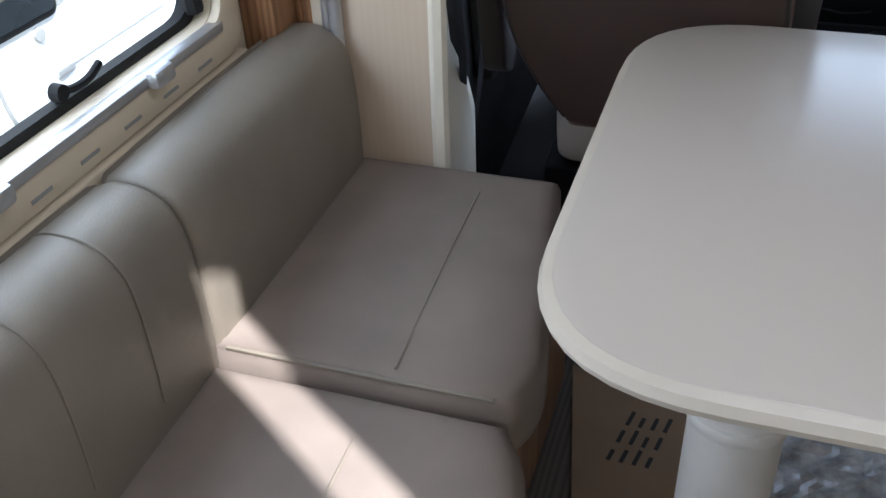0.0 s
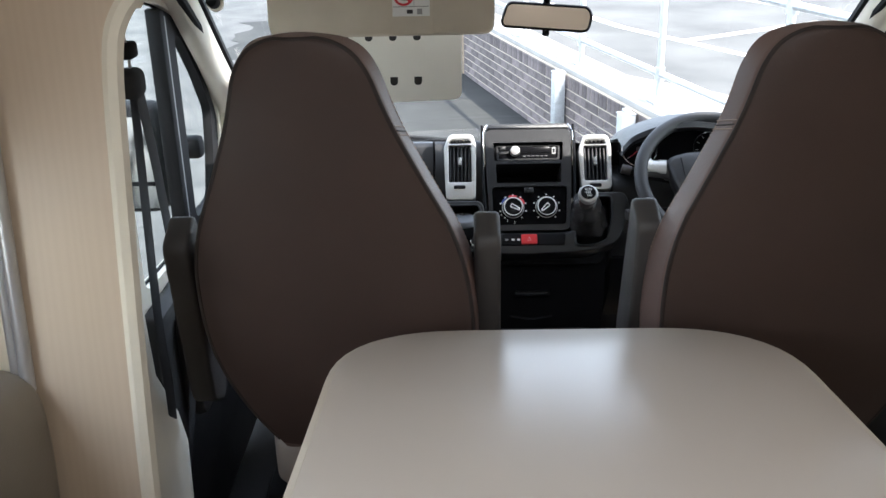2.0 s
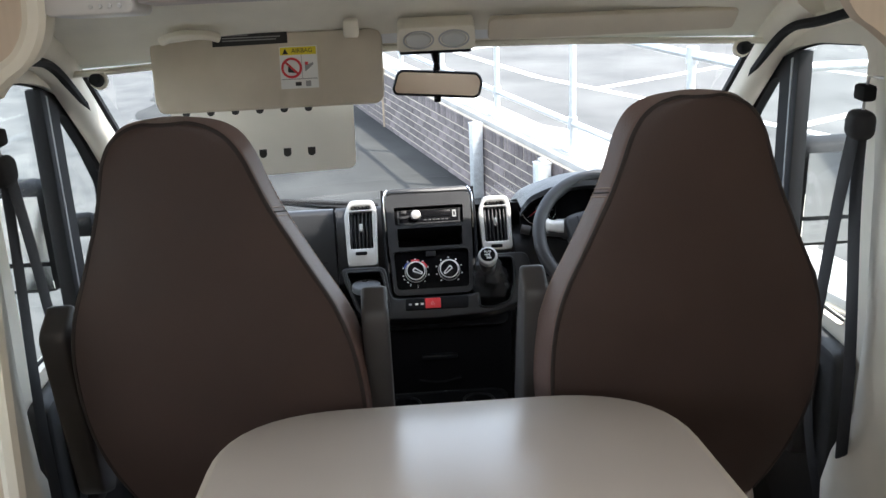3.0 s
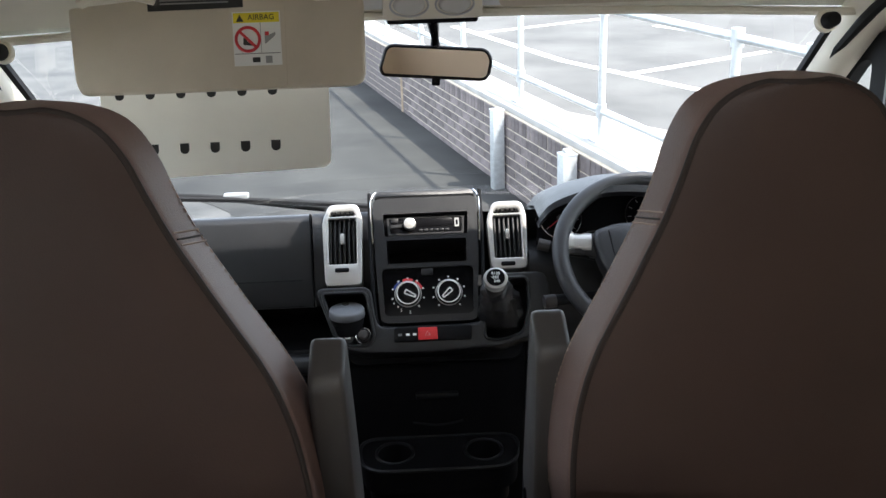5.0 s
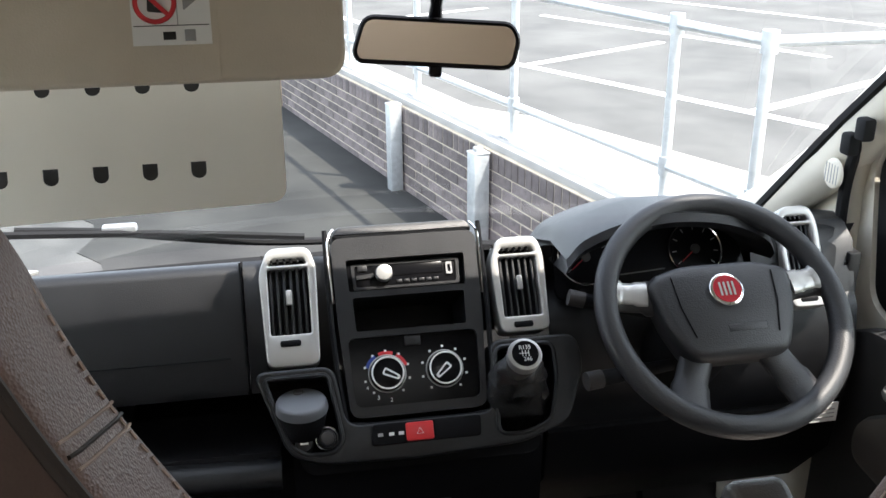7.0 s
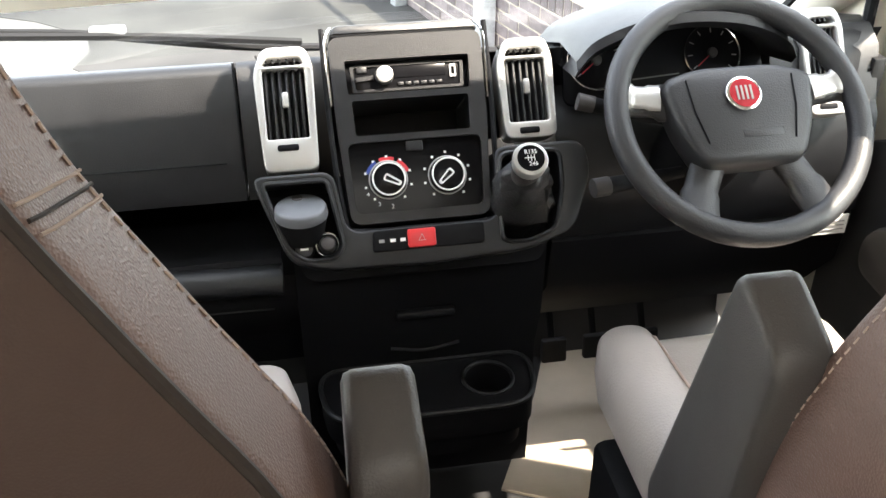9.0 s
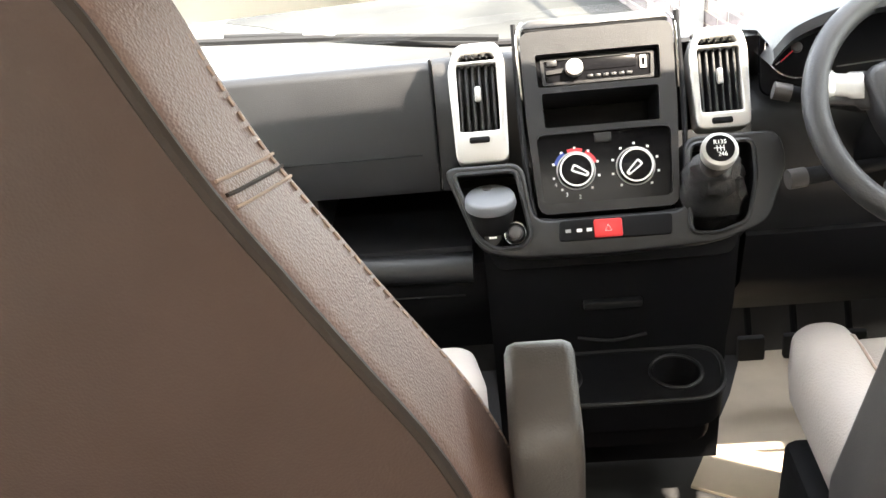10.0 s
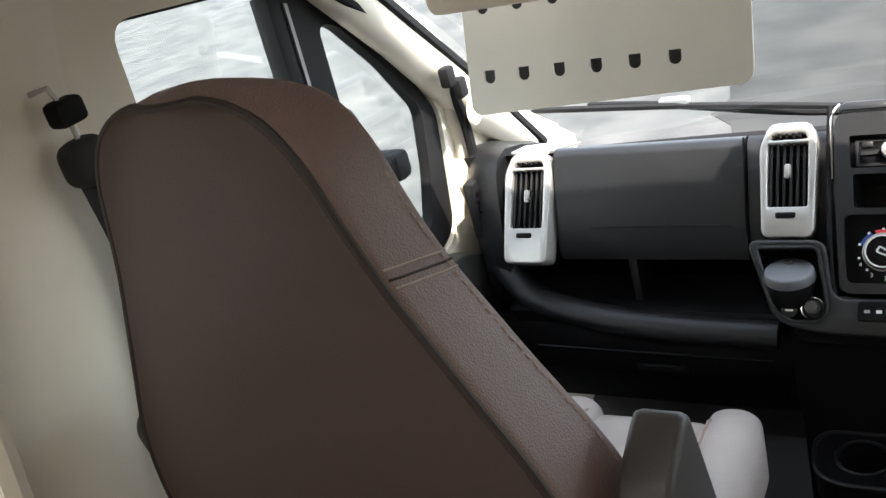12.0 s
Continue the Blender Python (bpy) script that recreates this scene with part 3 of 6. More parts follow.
for s, tag in ((-1, "left"), (1, "right")):
    m = Matrix.Diagonal((-s, 1, 1, 1)) @ at_side(-0.87)
    cs = part("cab_side_" + tag, slab(SIDE_OUT, -0.03, 0.0, [DOORWIN], m), M_TRIM, None)
    tagged(cs, "cream door frame and pillar lining of the cab", "cab side", kind="structure")
    # black window surround, divider post, seals
    door = thing("cab_door", "cab door with black window surround and charcoal trim", "door", "cab doors", "structure")
    part("window_surround", slab(round_poly(QUARTER, 0.03), -0.028, -0.004, [QUARTER_GLASS], m), M_RUBBER, door, "black quarter window surround")
    part("divider", slab([(-0.345, 1.172), (-0.315, 1.162), (-0.335, 0.604), (-0.365, 0.606)], -0.03, 0.006, m=m, bevel=0.004), M_RUBBER, door, "black divider post")
    part("divider_strip", slab([(-0.300, 1.150), (-0.292, 1.147), (-0.312, 0.610), (-0.320, 0.611)], -0.006, 0.0, m=m), M_GREYPRINT, door)
    part("window_channel", tube([m @ Vector((p[0], p[1], -0.02)) for p in DOORWIN], 0.005, 6, True), M_RUBBER, door, "thin black window channel")
    part("seal", tube([m @ Vector((p[0], p[1], 0.040)) for p in smooth_path([(-1.05, 1.375, 0), (-0.80, 1.33, 0), (-0.52, 1.262, 0), (-0.35, 1.222, 0), (-0.19, 1.118, 0), (-0.045, 1.005, 0), (0.05, 0.895, 0), (0.085, 0.80, 0), (0.085, 0.68, 0), (0.07, 0.55, 0)])], 0.011, 8), M_RUBBER, door, "black door seal")
    part("seal_carrier", tube([m @ Vector((p[0], p[1], 0.010)) for p in smooth_path([(-1.05, 1.378, 0), (-0.80, 1.334, 0), (-0.52, 1.268, 0), (-0.35, 1.229, 0), (-0.185, 1.128, 0), (-0.035, 1.015, 0), (0.065, 0.90, 0), (0.10, 0.80, 0), (0.10, 0.68, 0), (0.085, 0.55, 0)])], 0.018, 10), M_TRIM, cs, "cream lip under the door seal", smooth=70)
    g = part("pane", slab(DOORWIN, -0.02, -0.017, m=m), M_GLASS, door)
    g.visible_shadow = False
    part("door_card", slab(round_poly([(-0.76, -0.1), (-0.76, 0.59), (-0.4, 0.585), (-0.06, 0.56), (0.05, 0.5), (0.05, -0.1)], 0.04), 0.0, 0.05, m=m, bevel=0.012), M_DOOR_GREY, door, "charcoal door card")
    part("arm_pull", slab(round_poly([(-0.70, 0.30), (-0.70, 0.56), (-0.3, 0.54), (-0.12, 0.42), (-0.12, 0.34)], 0.05), 0.05, 0.10, m=m, bevel=0.02), M_ARM, door, "dark grey door armrest")
    part("door_handle", tube(smooth_path([m @ Vector((-0.30, 0.50, 0.055)), m @ Vector((-0.26, 0.50, 0.08)), m @ Vector((-0.18, 0.495, 0.08)), m @ Vector((-0.15, 0.49, 0.055))]), 0.01, 8), M_SILVER, door, "silver door handle")
    # B pillar lining: padded, in front of the partition
    FRAME = LEVEL
    bp = []
    for z, y1, d in ((-0.03, -0.76, 0.12), (0.42, -0.76, 0.12), (0.50, -0.79, 0.115), (0.60, -0.83, 0.085), (0.80, -0.835, 0.07), (1.05, -0.825, 0.062), (1.28, -0.815, 0.062), (1.42, -0.80, 0.08), (1.58, -0.78, 0.12)):
        bp.append([(s * (0.869 - dd), yy, z) for yy, dd in ((-1.099, 0), (-1.099, d), ((-2.198 + y1) / 3, d * 1.02), ((-1.099 + y1 * 2) / 3, d), (y1 - 0.02, d * 0.8), (y1, d * 0.4), (y1 + 0.01, 0))])
    tagged(part("pillar_lining_" + tag, loft(bp), M_TRIM, None, smooth=60), "cream moulded pillar lining beside the seat belt", "pillar", kind="structure")
    FRAME = SLOPE
    # A pillar
    ap = []
    for y, z in ((-0.42, 1.30), (-0.25, 1.205), (-0.05, 1.02), (0.15, 0.81), (0.33, 0.665), (0.48, 0.57)):
        ap.append([(s * (0.87 - a), y + b * 0.5, z + b * 0.6) for a, b in ((0.0, -0.055), (0.03, -0.06), (0.055, -0.02), (0.06, 0.02), (0.045, 0.06), (0.0, 0.065))])
    apo = tagged(part("pillar_front_" + tag, loft(ap), M_TRIM, None, smooth=60), "cream front pillar lining along the windscreen", "pillar", kind="structure")
    gh = thing("grab_handle", "black grab handle mount on the front pillar", "handle", "pillar handles")
    for dy, dz in ((0.0, 0.0), (0.035, -0.035)):
        part("mount", boxed(s * 0.80 - 0.012, s * 0.80 + 0.012, -0.0 + dy, 0.03 + dy, 0.885 + dz, 0.925 + dz, 0.006), M_RUBBER, gh)

# roof lining, header rail
roof = []
for y, z, e in ((-1.0, 1.575, 0.06), (-0.9, 1.55, 0.06), (-0.7, 1.50, 0.07), (-0.5, 1.42, 0.05), (-0.40, 1.375, 0.03), (-0.31, 1.325, 0.015), (-0.245, 1.282, 0.01), (-0.205, 1.245, 0.008), (-0.175, 1.215, 0.004), (-0.15, 1.198, 0.004)):
    lo = []
    for k in range(21):
        x = -0.87 + 1.74 * k / 20
        lo.append((x, y - 0.05 * (x / 0.87) ** 2 * (1 if y > -0.6 else 0.3), z - e * abs(x / 0.87) ** 3 * 2.2))
    roof.append(lo)
rf = part("cab_headliner", loft(roof, cap=False, closed=False), M_HEADLINER, None, smooth=70)
tagged(rf, "cream moulded headliner above the windscreen", "headliner", kind="structure")
part("outer_skin", boxed(-0.92, 0.92, -1.0, -0.32, 1.60, 1.64), M_VANWHITE, rf)
part("outer_nose", slab([(-0.34, 1.60), (-0.34, 1.635), (-0.16, 1.22), (-0.19, 1.215)], -0.9, 0.9, m=SIDE), M_VANWHITE, rf)

# windscreen
ws = thing("windscreen", "clear sloping windscreen with black border", "windscreen", kind="structure")
gl = bmesh.new()
rows_ = []
for k in range(13):
    t = k / 12
    y, z = 0.47 + t * (-0.20 - 0.47), 0.585 + t * (1.205 - 0.585) + 0.05 * math.sin(math.pi * t)
    rows_.append([(-0.86 + 1.72 * j / 16, y + 0.05 - 0.10 * (abs(j - 8) / 8) ** 2, z) for j in range(17)])
loft(rows_, cap=False, bm=gl, closed=False)
gp = part("pane", gl, M_GLASS, ws, smooth=80)
gp.visible_shadow = False
part("lower_border", tube(smooth_path([(-0.86, 0.37, 0.575), (-0.5, 0.43, 0.565), (0, 0.455, 0.562), (0.5, 0.43, 0.565), (0.86, 0.37, 0.575)]), 0.016, 8), M_RUBBER, ws, "black lower border")
part("upper_border", tube(smooth_path([(-0.84, -0.25, 1.185), (-0.4, -0.19, 1.197), (0, -0.165, 1.20), (0.4, -0.19, 1.197), (0.84, -0.25, 1.185)]), 0.008, 8), M_TRIM, ws, "cream upper rail")
for sx in (-1, 1):
    stp = thing("visor_stop", "black round rubber stop under the headliner corner", "stop", "visor stops")
    part("stop", disc(0.016, 0.013, 0, 0.03, Matrix.Translation((sx * 0.752, -0.285, 1.175)) @ Matrix.Rotation(radians(75), 4, "X"), 18, 0.003), M_RUBBER, stp)
    part("collar", disc(0.021, 0.019, -0.014, 0.004, Matrix.Translation((sx * 0.752, -0.285, 1.175)) @ Matrix.Rotation(radians(75), 4, "X"), 18, 0.003), M_TRIM, stp)
for s in (-1, 1):
    part("side_border", tube([(s * 0.815, -0.20, 1.18), (s * 0.815, 0.10, 0.90), (s * 0.82, 0.40, 0.605)], 0.013, 6), M_RUBBER, ws)
wi = thing("wiper", "black windscreen wiper resting on the glass", "wiper")
part("arm", tube(smooth_path([(0.05, 0.60, 0.54), (-0.25, 0.545, 0.575), (-0.55, 0.50, 0.635), (-0.72, 0.47, 0.66)]), 0.009, 8), M_RUBBER, wi)
part("blade", tube(smooth_path([(-0.15, 0.53, 0.585), (-0.45, 0.50, 0.625), (-0.85, 0.44, 0.67)]), 0.008, 6), M_RUBBER, wi)
part("joint", boxed(-0.56, -0.49, 0.49, 0.515, 0.63, 0.65, 0.006), M_ALU, wi)
# out of view; made white to bounce sunlight up to the headliner
tagged(part("bonnet", slab(round_poly([(-0.9, 0.5), (0.9, 0.5), (0.8, 1.0), (-0.8, 1.0)], 0.1), 0.05, 0.26, bevel=0.02), M_VANWHITE, None), "white bonnet sloping away below the windscreen", "bonnet", kind="structure")

# ---- settee ----
FRAME = LEVEL


def cushion(x0, x1, y0, y1, z0, z1, r, puff=0.012, n=10):
    """A soft block: rounded edges and a slightly domed top."""
    bm = boxed(x0, x1, y0, y1, z0, z1)
    bmesh.ops.subdivide_edges(bm, edges=bm.edges, cuts=n, use_grid_fill=True)
    cx, cy, cz, hx, hy, hz = (x0 + x1) / 2, (y0 + y1) / 2, (z0 + z1) / 2, (x1 - x0) / 2, (y1 - y0) / 2, (z1 - z0) / 2
    for v in bm.verts:
        p = Vector((v.co.x - cx, v.co.y - cy, v.co.z - cz))
        q = Vector((max(-hx + r, min(hx - r, p.x)), max(-hy + r, min(hy - r, p.y)), max(-hz + r, min(hz - r, p.z))))
        d = p - q
        if d.length > 1e-6:
            p = q + d.normalized() * r
        p.z += puff * (1 - (p.x / hx) ** 2) * (1 - (p.y / hy) ** 2) * (1 if p.z > 0 else 0)
        p.z += 0.003 * noise.noise(Vector((p.x * 6, p.y * 6, 3))) * (1 if p.z > 0 else 0)
        v.co = Vector((cx, cy, cz)) + p
    return bm


base = thing("settee_base", "brown wooden bench box under the settee cushions", "bench base")
part("front_panel", boxed(-0.50, -0.48, -3.0, -1.14, 0.0, 0.335, 0.003), M_WOOD, base)
part("top_board", boxed(-1.045, -0.48, -3.0, -1.14, 0.335, 0.35, 0.003), M_PANEL, base)
part("end_panel", boxed(-1.045, -0.50, -1.155, -1.14, 0.0, 0.335, 0.003), M_WOOD, base)


def seat_cushion(y0, y1, top, front):
    """Seat pad; front(t) is the table-side edge from y0 (t = 0) to y1."""
    n = 24
    loops = []
    for dz, ins in ((-0.12, 0.012), (-0.11, 0.002), (-0.09, -0.002), (-0.03, -0.002), (-0.012, 0.004), (-0.004, 0.013), (-0.001, 0.03), (0.004, 0.09)):
        lp = [(-0.895 + ins, y0 + ins, top + dz)]
        for k in range(n + 1):
            lp.append((front(k / n) - ins, y0 + ins + (y1 - y0 - 2 * ins) * k / n, top + dz))
        lp.append((-0.895 + ins, y1 - ins, top + dz))
        loops.append(lp)
    return loft(loops)


def front_far(t):
    return -0.405 - 0.10 * t - 0.045 * max(0, 1 - t * 5) ** 2


def front_near(t):
    return -0.40 - 0.05 * max(0, t * 6 - 5) ** 2


for y0, y1, top, fr, lab in ((-1.705, -1.135, 0.482, front_far, "taupe settee seat cushion with suede-like top beside the partition"), (-2.45, -1.712, 0.455, front_near, "taupe settee seat cushion lit by patches of sun")):
    sc = thing("seat_cushion", lab, "cushion", "settee seat cushions")
    pad = part("pad", seat_cushion(y0, y1, top, fr), M_SUEDE, sc, smooth=60)
    part("seam", tube([(-0.615, y0 + 0.02, top - 0.001), (-0.615, y0 + 0.05, top + 0.0025), (-0.625, (y0 + y1) / 2, top + 0.004), (-0.63, y1 - 0.09, top + 0.004)], 0.0022, 6), M_SOFA, sc)
    part("piping", tube([(-0.87, y0 + 0.006, top - 0.010), (-0.6, y0 + 0.005, top - 0.010), (fr(0) - 0.02, y0 + 0.006, top - 0.010)], 0.004, 6), M_SOFA, sc)


def back_cushion(y0, y1):
    """Back rest with a rolled top, leaning on the wall."""
    prof = [(-1.015, 0.36), (-1.015, 0.70), (-1.01, 0.727), (-0.985, 0.742), (-0.945, 0.742), (-0.910, 0.727), (-0.890, 0.70), (-0.880, 0.65), (-0.876, 0.56), (-0.880, 0.44), (-0.90, 0.36)]
    pr = [(p.x, p.y) for p in smooth_path([(a, b, 0) for a, b in prof], 4)]
    loops = []
    for y, ins in ((y0, 0.018), (y0 + 0.004, 0.007), (y0 + 0.016, 0.0), (y0 + 0.1, -0.003), ((y0 + y1) / 2, -0.005), (y1 - 0.1, -0.003), (y1 - 0.016, 0), (y1 - 0.004, 0.007), (y1, 0.018)):
        loops.append([(-0.955 + (x + 0.955) * (1 - ins * 9), y, 0.56 + (z - 0.56) * (1 - ins * 3)) for x, z in pr])
    return loft(loops), pr


for y0, y1, lab in ((-1.70, -1.145, "taupe leather settee backrest with rolled top by the partition"), (-2.45, -1.704, "taupe leather settee backrest with two curved seams under window")):
    bc = thing("back_cushion", lab, "cushion", "settee back cushions")
    bm, pr = back_cushion(y0, y1)
    part("pad", bm, M_SOFA, bc, smooth=70)
    if y0 < -2:
        for y in (-1.84, -1.99):
            part("seam", tube([(x + 0.0035 * (1 if x > -0.95 else 0), y - 0.04 * max(0, (0.7 - z)), z + 0.0035) for x, z in pr[10:-6]], 0.0016, 6), M_SOFA, bc)

# ---- table ----
table = thing("dining_table", "pale laminate dining table with rounded corners on a column", "table")
TOP = round_poly([(-0.392, -1.90), (0.36, -1.90), (0.345, -1.02), (-0.388, -1.02)], 0.20, 10)
part("tabletop", slab(TOP, 0.717, 0.75, bevel=0.003), M_TABLE, table)
part("edging", tube([(x, y, 0.7335) for x, y in TOP], 0.0155, 8, True, up=(0, 0, 1)), M_TABLE_EDGE, table, "cream rounded edging")
LEG = Matrix.Translation((-0.165, -1.66, 0))
leg = part("leg", disc(0.06, 0.06, 0.02, 0.717, LEG, 36), M_LEG, table, "white tubular column")
part("collar", disc(0.067, 0.067, 0.50, 0.52, LEG, 36, 0.004), M_LEG, leg)
part("foot_plate", disc(0.17, 0.16, 0.0, 0.02, LEG, 36, 0.005), M_ALU, table)

# ---- cab seats ----
FRAME = SLOPE
W = [(0.42, 0.150), (0.50, 0.195), (0.60, 0.232), (0.69, 0.247), (0.80, 0.243), (0.88, 0.225), (0.94, 0.199), (0.98, 0.181), (1.06, 0.146), (1.11, 0.129), (1.145, 0.118), (1.165, 0.109), (1.182, 0.098), (1.195, 0.084), (1.205, 0.066), (1.211, 0.045), (1.2145, 0.018)]
W = [(p.x, p.y) for p in smooth_path([(z, w, 0) for z, w in W], 5)]
YB = [(0.42, -0.97), (0.6, -0.995), (0.8, -1.002), (0.95, -1.002), (1.07, -1.0), (1.15, -0.997), (1.2145, -0.992)]
D = [(0.42, 0.13), (0.7, 0.135), (0.9, 0.105), (1.07, 0.088), (1.15, 0.085), (1.19, 0.078), (1.2145, 0.05)]
YB, D = ([(p.x, p.y) for p in smooth_path([(z, w, 0) for z, w in q], 5)] for q in (YB, D))


def back_loop(z, lean):
    """Outline of the backrest at one height, wider at the front than at the rear."""
    w, yb, d = interp(W, z), interp(YB, z), interp(D, z)
    r = min(0.014, w * 0.6, d * 0.45)
    pts = []
    for cx, cy, a0 in ((w - r, yb + r, -90), (w - r, yb + d - r, 0), (-w + r, yb + d - r, 90), (-w + r, yb + r, 180)):
        for k in range(6):
            a = radians(a0 + 18 * k)
            x, y = cx + r * math.cos(a), cy + r * math.sin(a)
            x *= 1 + 0.013 / max(w, 0.06) * (y - yb) / d
            pts.append((x + lean * (z - 0.85), y - (0.012 * (1 - (x / max(w, 0.01)) ** 2) if cy < yb + d / 2 else 0), z - 0.3 * min(1, max(0, (1.215 - z) / 0.1)) * (y - yb)))
    return pts


def cab_seat(cx, lab, inner, lean=0.0, arm=0.0):
    seat = thing("cab_seat", lab, "seat", "cab seats")
    mv = Matrix.Translation((cx, 0, 0))
    zs = [0.42 + 0.72 * k / 40 for k in range(41)] + [1.148, 1.156, 1.164, 1.171, 1.178, 1.184, 1.190, 1.195, 1.200, 1.204, 1.2075, 1.2105, 1.2128, 1.2145]
    bm = loft([back_loop(z, lean) for z in zs])
    bmesh.ops.transform(bm, matrix=mv, verts=bm.verts)
    back = part("backrest", bm, M_BROWN_LIT, seat, smooth=80)
    # rear panel inside the piping, in the tone darkened for shade
    def rear_pt(z, f, out=0.0):
        w, yb = interp(W, z) - 0.006, interp(YB, z)
        x = w * f
        return Vector((cx + x + lean * (z - 0.85), yb - 0.012 * (1 - (x / (w + 0.006)) ** 2) + 0.004 * f ** 8 - out, z))
    rows2 = [[rear_pt(z, -1 + 2 * k / 16, 0.0035) for k in range(17)] for z in [0.43 + 0.70 * k / 30 for k in range(30)] + [1.13 + 0.083 * math.sin(math.pi / 2 * k / 12) for k in range(13)]]
    part("back_panel", loft(rows2, cap=False, closed=False), M_BROWN_SHADED, back, "smooth brown rear panel, darkened for the shade on it", smooth=80)
    edge = [rear_pt(z, -1, 0.001) for z in [0.44 + 0.69 * k / 30 for k in range(30)] + [1.13 + 0.082 * math.sin(math.pi / 2 * k / 12) for k in range(13)]]
    edge += [rear_pt(1.2125, f, 0.0) for f in (-0.5, 0, 0.5)]
    edge += [rear_pt(z, 1, 0.001) for z in [1.13 + 0.082 * math.sin(math.pi / 2 * (12 - k) / 12) for k in range(13)] + [0.44 + 0.69 * (29 - k) / 30 for k in range(30)]]
    part("piping", tube(edge, 0.0045, 8), M_PIPING, back)
    for s in (-1, 1):
        for dz, r, mt in ((0.0, 0.00125, M_PIPING), (0.008, 0.0011, M_THREAD), (-0.007, 0.0011, M_THREAD)):
            pts = []
            for k in range(8):
                t = k / 7
                z = 1.06 + dz
                dy = 0.008 + t * (interp(D, z) - 0.016)
                inset = 0.014 - math.sqrt(max(0, 0.014 ** 2 - max(0, 0.014 - dy, dy - interp(D, z) + 0.014) ** 2))
                pts.append((cx + lean * (z - 0.85) + s * (interp(W, z) + 0.013 * dy / interp(D, z) - inset + 0.0008), interp(YB, z) + dy, z - 0.3 * dy))
            part("seam" if r > 0.0012 else "stitching", tube(pts, r, 6), mt, back)
        # double stitched front edge
        st = bmesh.new()
        for k in range(58):
            z = 0.66 + 0.52 * k / 58
            pr = [(cx + lean * (q - 0.85) + s * (interp(W, q) + 0.0116), interp(YB, q) + interp(D, q) - 0.016, q - 0.3 * (interp(D, q) - 0.016)) for q in (z, z + 0.0055)]
            tube(pr, 0.0009, 4, False, st)
        part("stitching", st, M_THREAD, back)
    fr = [[(cx + interp(W, z) * 0.8 * f, interp(YB, z) + interp(D, z) + 0.012 - 0.006 * f * f, z - 0.3 * interp(D, z)) for f in (-1, -0.6, -0.2, 0.2, 0.6, 1)] for z in (0.46, 0.6, 0.75, 0.9, 1.0, 1.1, 1.18)]
    part("front_pad", loft(fr, cap=False, closed=False), M_SEAT_FABRIC, back, "pale grey leather front pad", smooth=80)
    px = cx + 0.02
    cu = part("seat_pad", cushion(px - 0.13, px + 0.13, -0.90, -0.27, 0.26, 0.375, 0.05, 0.02), M_SEAT_FABRIC, seat, "pale grey leather seat pad", smooth=80)
    for s in (-1, 1):
        part("side_bolster", cushion(px + s * 0.137 - 0.055, px + s * 0.137 + 0.055, -0.90, -0.25, 0.25, 0.395, 0.05, 0.01, 8), M_SEAT_FABRIC, seat, smooth=80)
        part("pad_seam", tube([(px + s * 0.10, -0.85, 0.395), (px + s * 0.10, -0.5, 0.398), (px + s * 0.105, -0.31, 0.390), (px + s * 0.11, -0.252, 0.35)], 0.0022, 6), M_THREAD, seat)
    part("base", boxed(cx - 0.19, cx + 0.19, -0.90, -0.36, 0.02, 0.25, 0.02), M_DASH_DARK, seat, "black seat base")
    part("pedestal", boxed(cx - 0.16, cx + 0.16, -0.86, -0.40, -0.10, 0.03, 0.01), M_DASH_DARK, seat)
    part("buckle", boxed(inner - (0.02 if cx < 0 else -0.02) - 0.012, inner - (0.02 if cx < 0 else -0.02) + 0.012, -0.74, -0.70, 0.36, 0.42, 0.005), M_RED, seat, "red belt buckle")
    for xm in (inner, 2 * cx - inner):
        prof = round_poly([(-0.965, 0.852), (-0.885, 0.888), (-0.79, 0.56), (-0.85, 0.46), (-0.92, 0.50)], 0.022, 6)
        ar = part("armrest", slab(prof, -0.024, 0.024, m=at_side(xm) @ Matrix.Translation((arm, -0.008, 0)), bevel=0.008), M_ARM, seat, "dark grey folded-up armrest", smooth=60)
        part("pivot", disc(0.011, 0.011, -0.027, 0.027, Matrix.Translation((xm, -0.84 + arm, 0.532)) @ SIDE, 16), M_BLACK, ar)
    return seat


cab_seat(-0.419, "dark brown leather captain seat on the passenger side", -0.138, -0.075)
cab_seat(0.414, "dark brown leather captain seat behind the steering wheel", 0.161, 0.0, 0.058)

# ---- dashboard ----
dash = thing("dashboard", "charcoal plastic dashboard with silver vents across the cab", "dashboard", kind="structure")
# plate axes of the sloping centre stack: x across, y up the face, z out of it
UP = Vector((0, 0.572, 0.82)).normalized()
OUT = Vector((0, -UP.z, UP.y))
FACE = Matrix(((1, UP.x, OUT.x, 0), (0, UP.y, OUT.y, 0), (0, UP.z, OUT.z, 0.74), (0, 0, 0, 1)))


def sweep_x(prof, x0, x1, n=2, bow=0.0):
    """A body of one (y, z) profile from x0 to x1, bowed towards the screen at its ends."""
    loops = []
    for k in range(n + 1):
        x = x0 + (x1 - x0) * k / n
        loops.append([(x, y + bow * (x / 0.85) ** 2, z) for y, z in prof])
    return loft(loops)


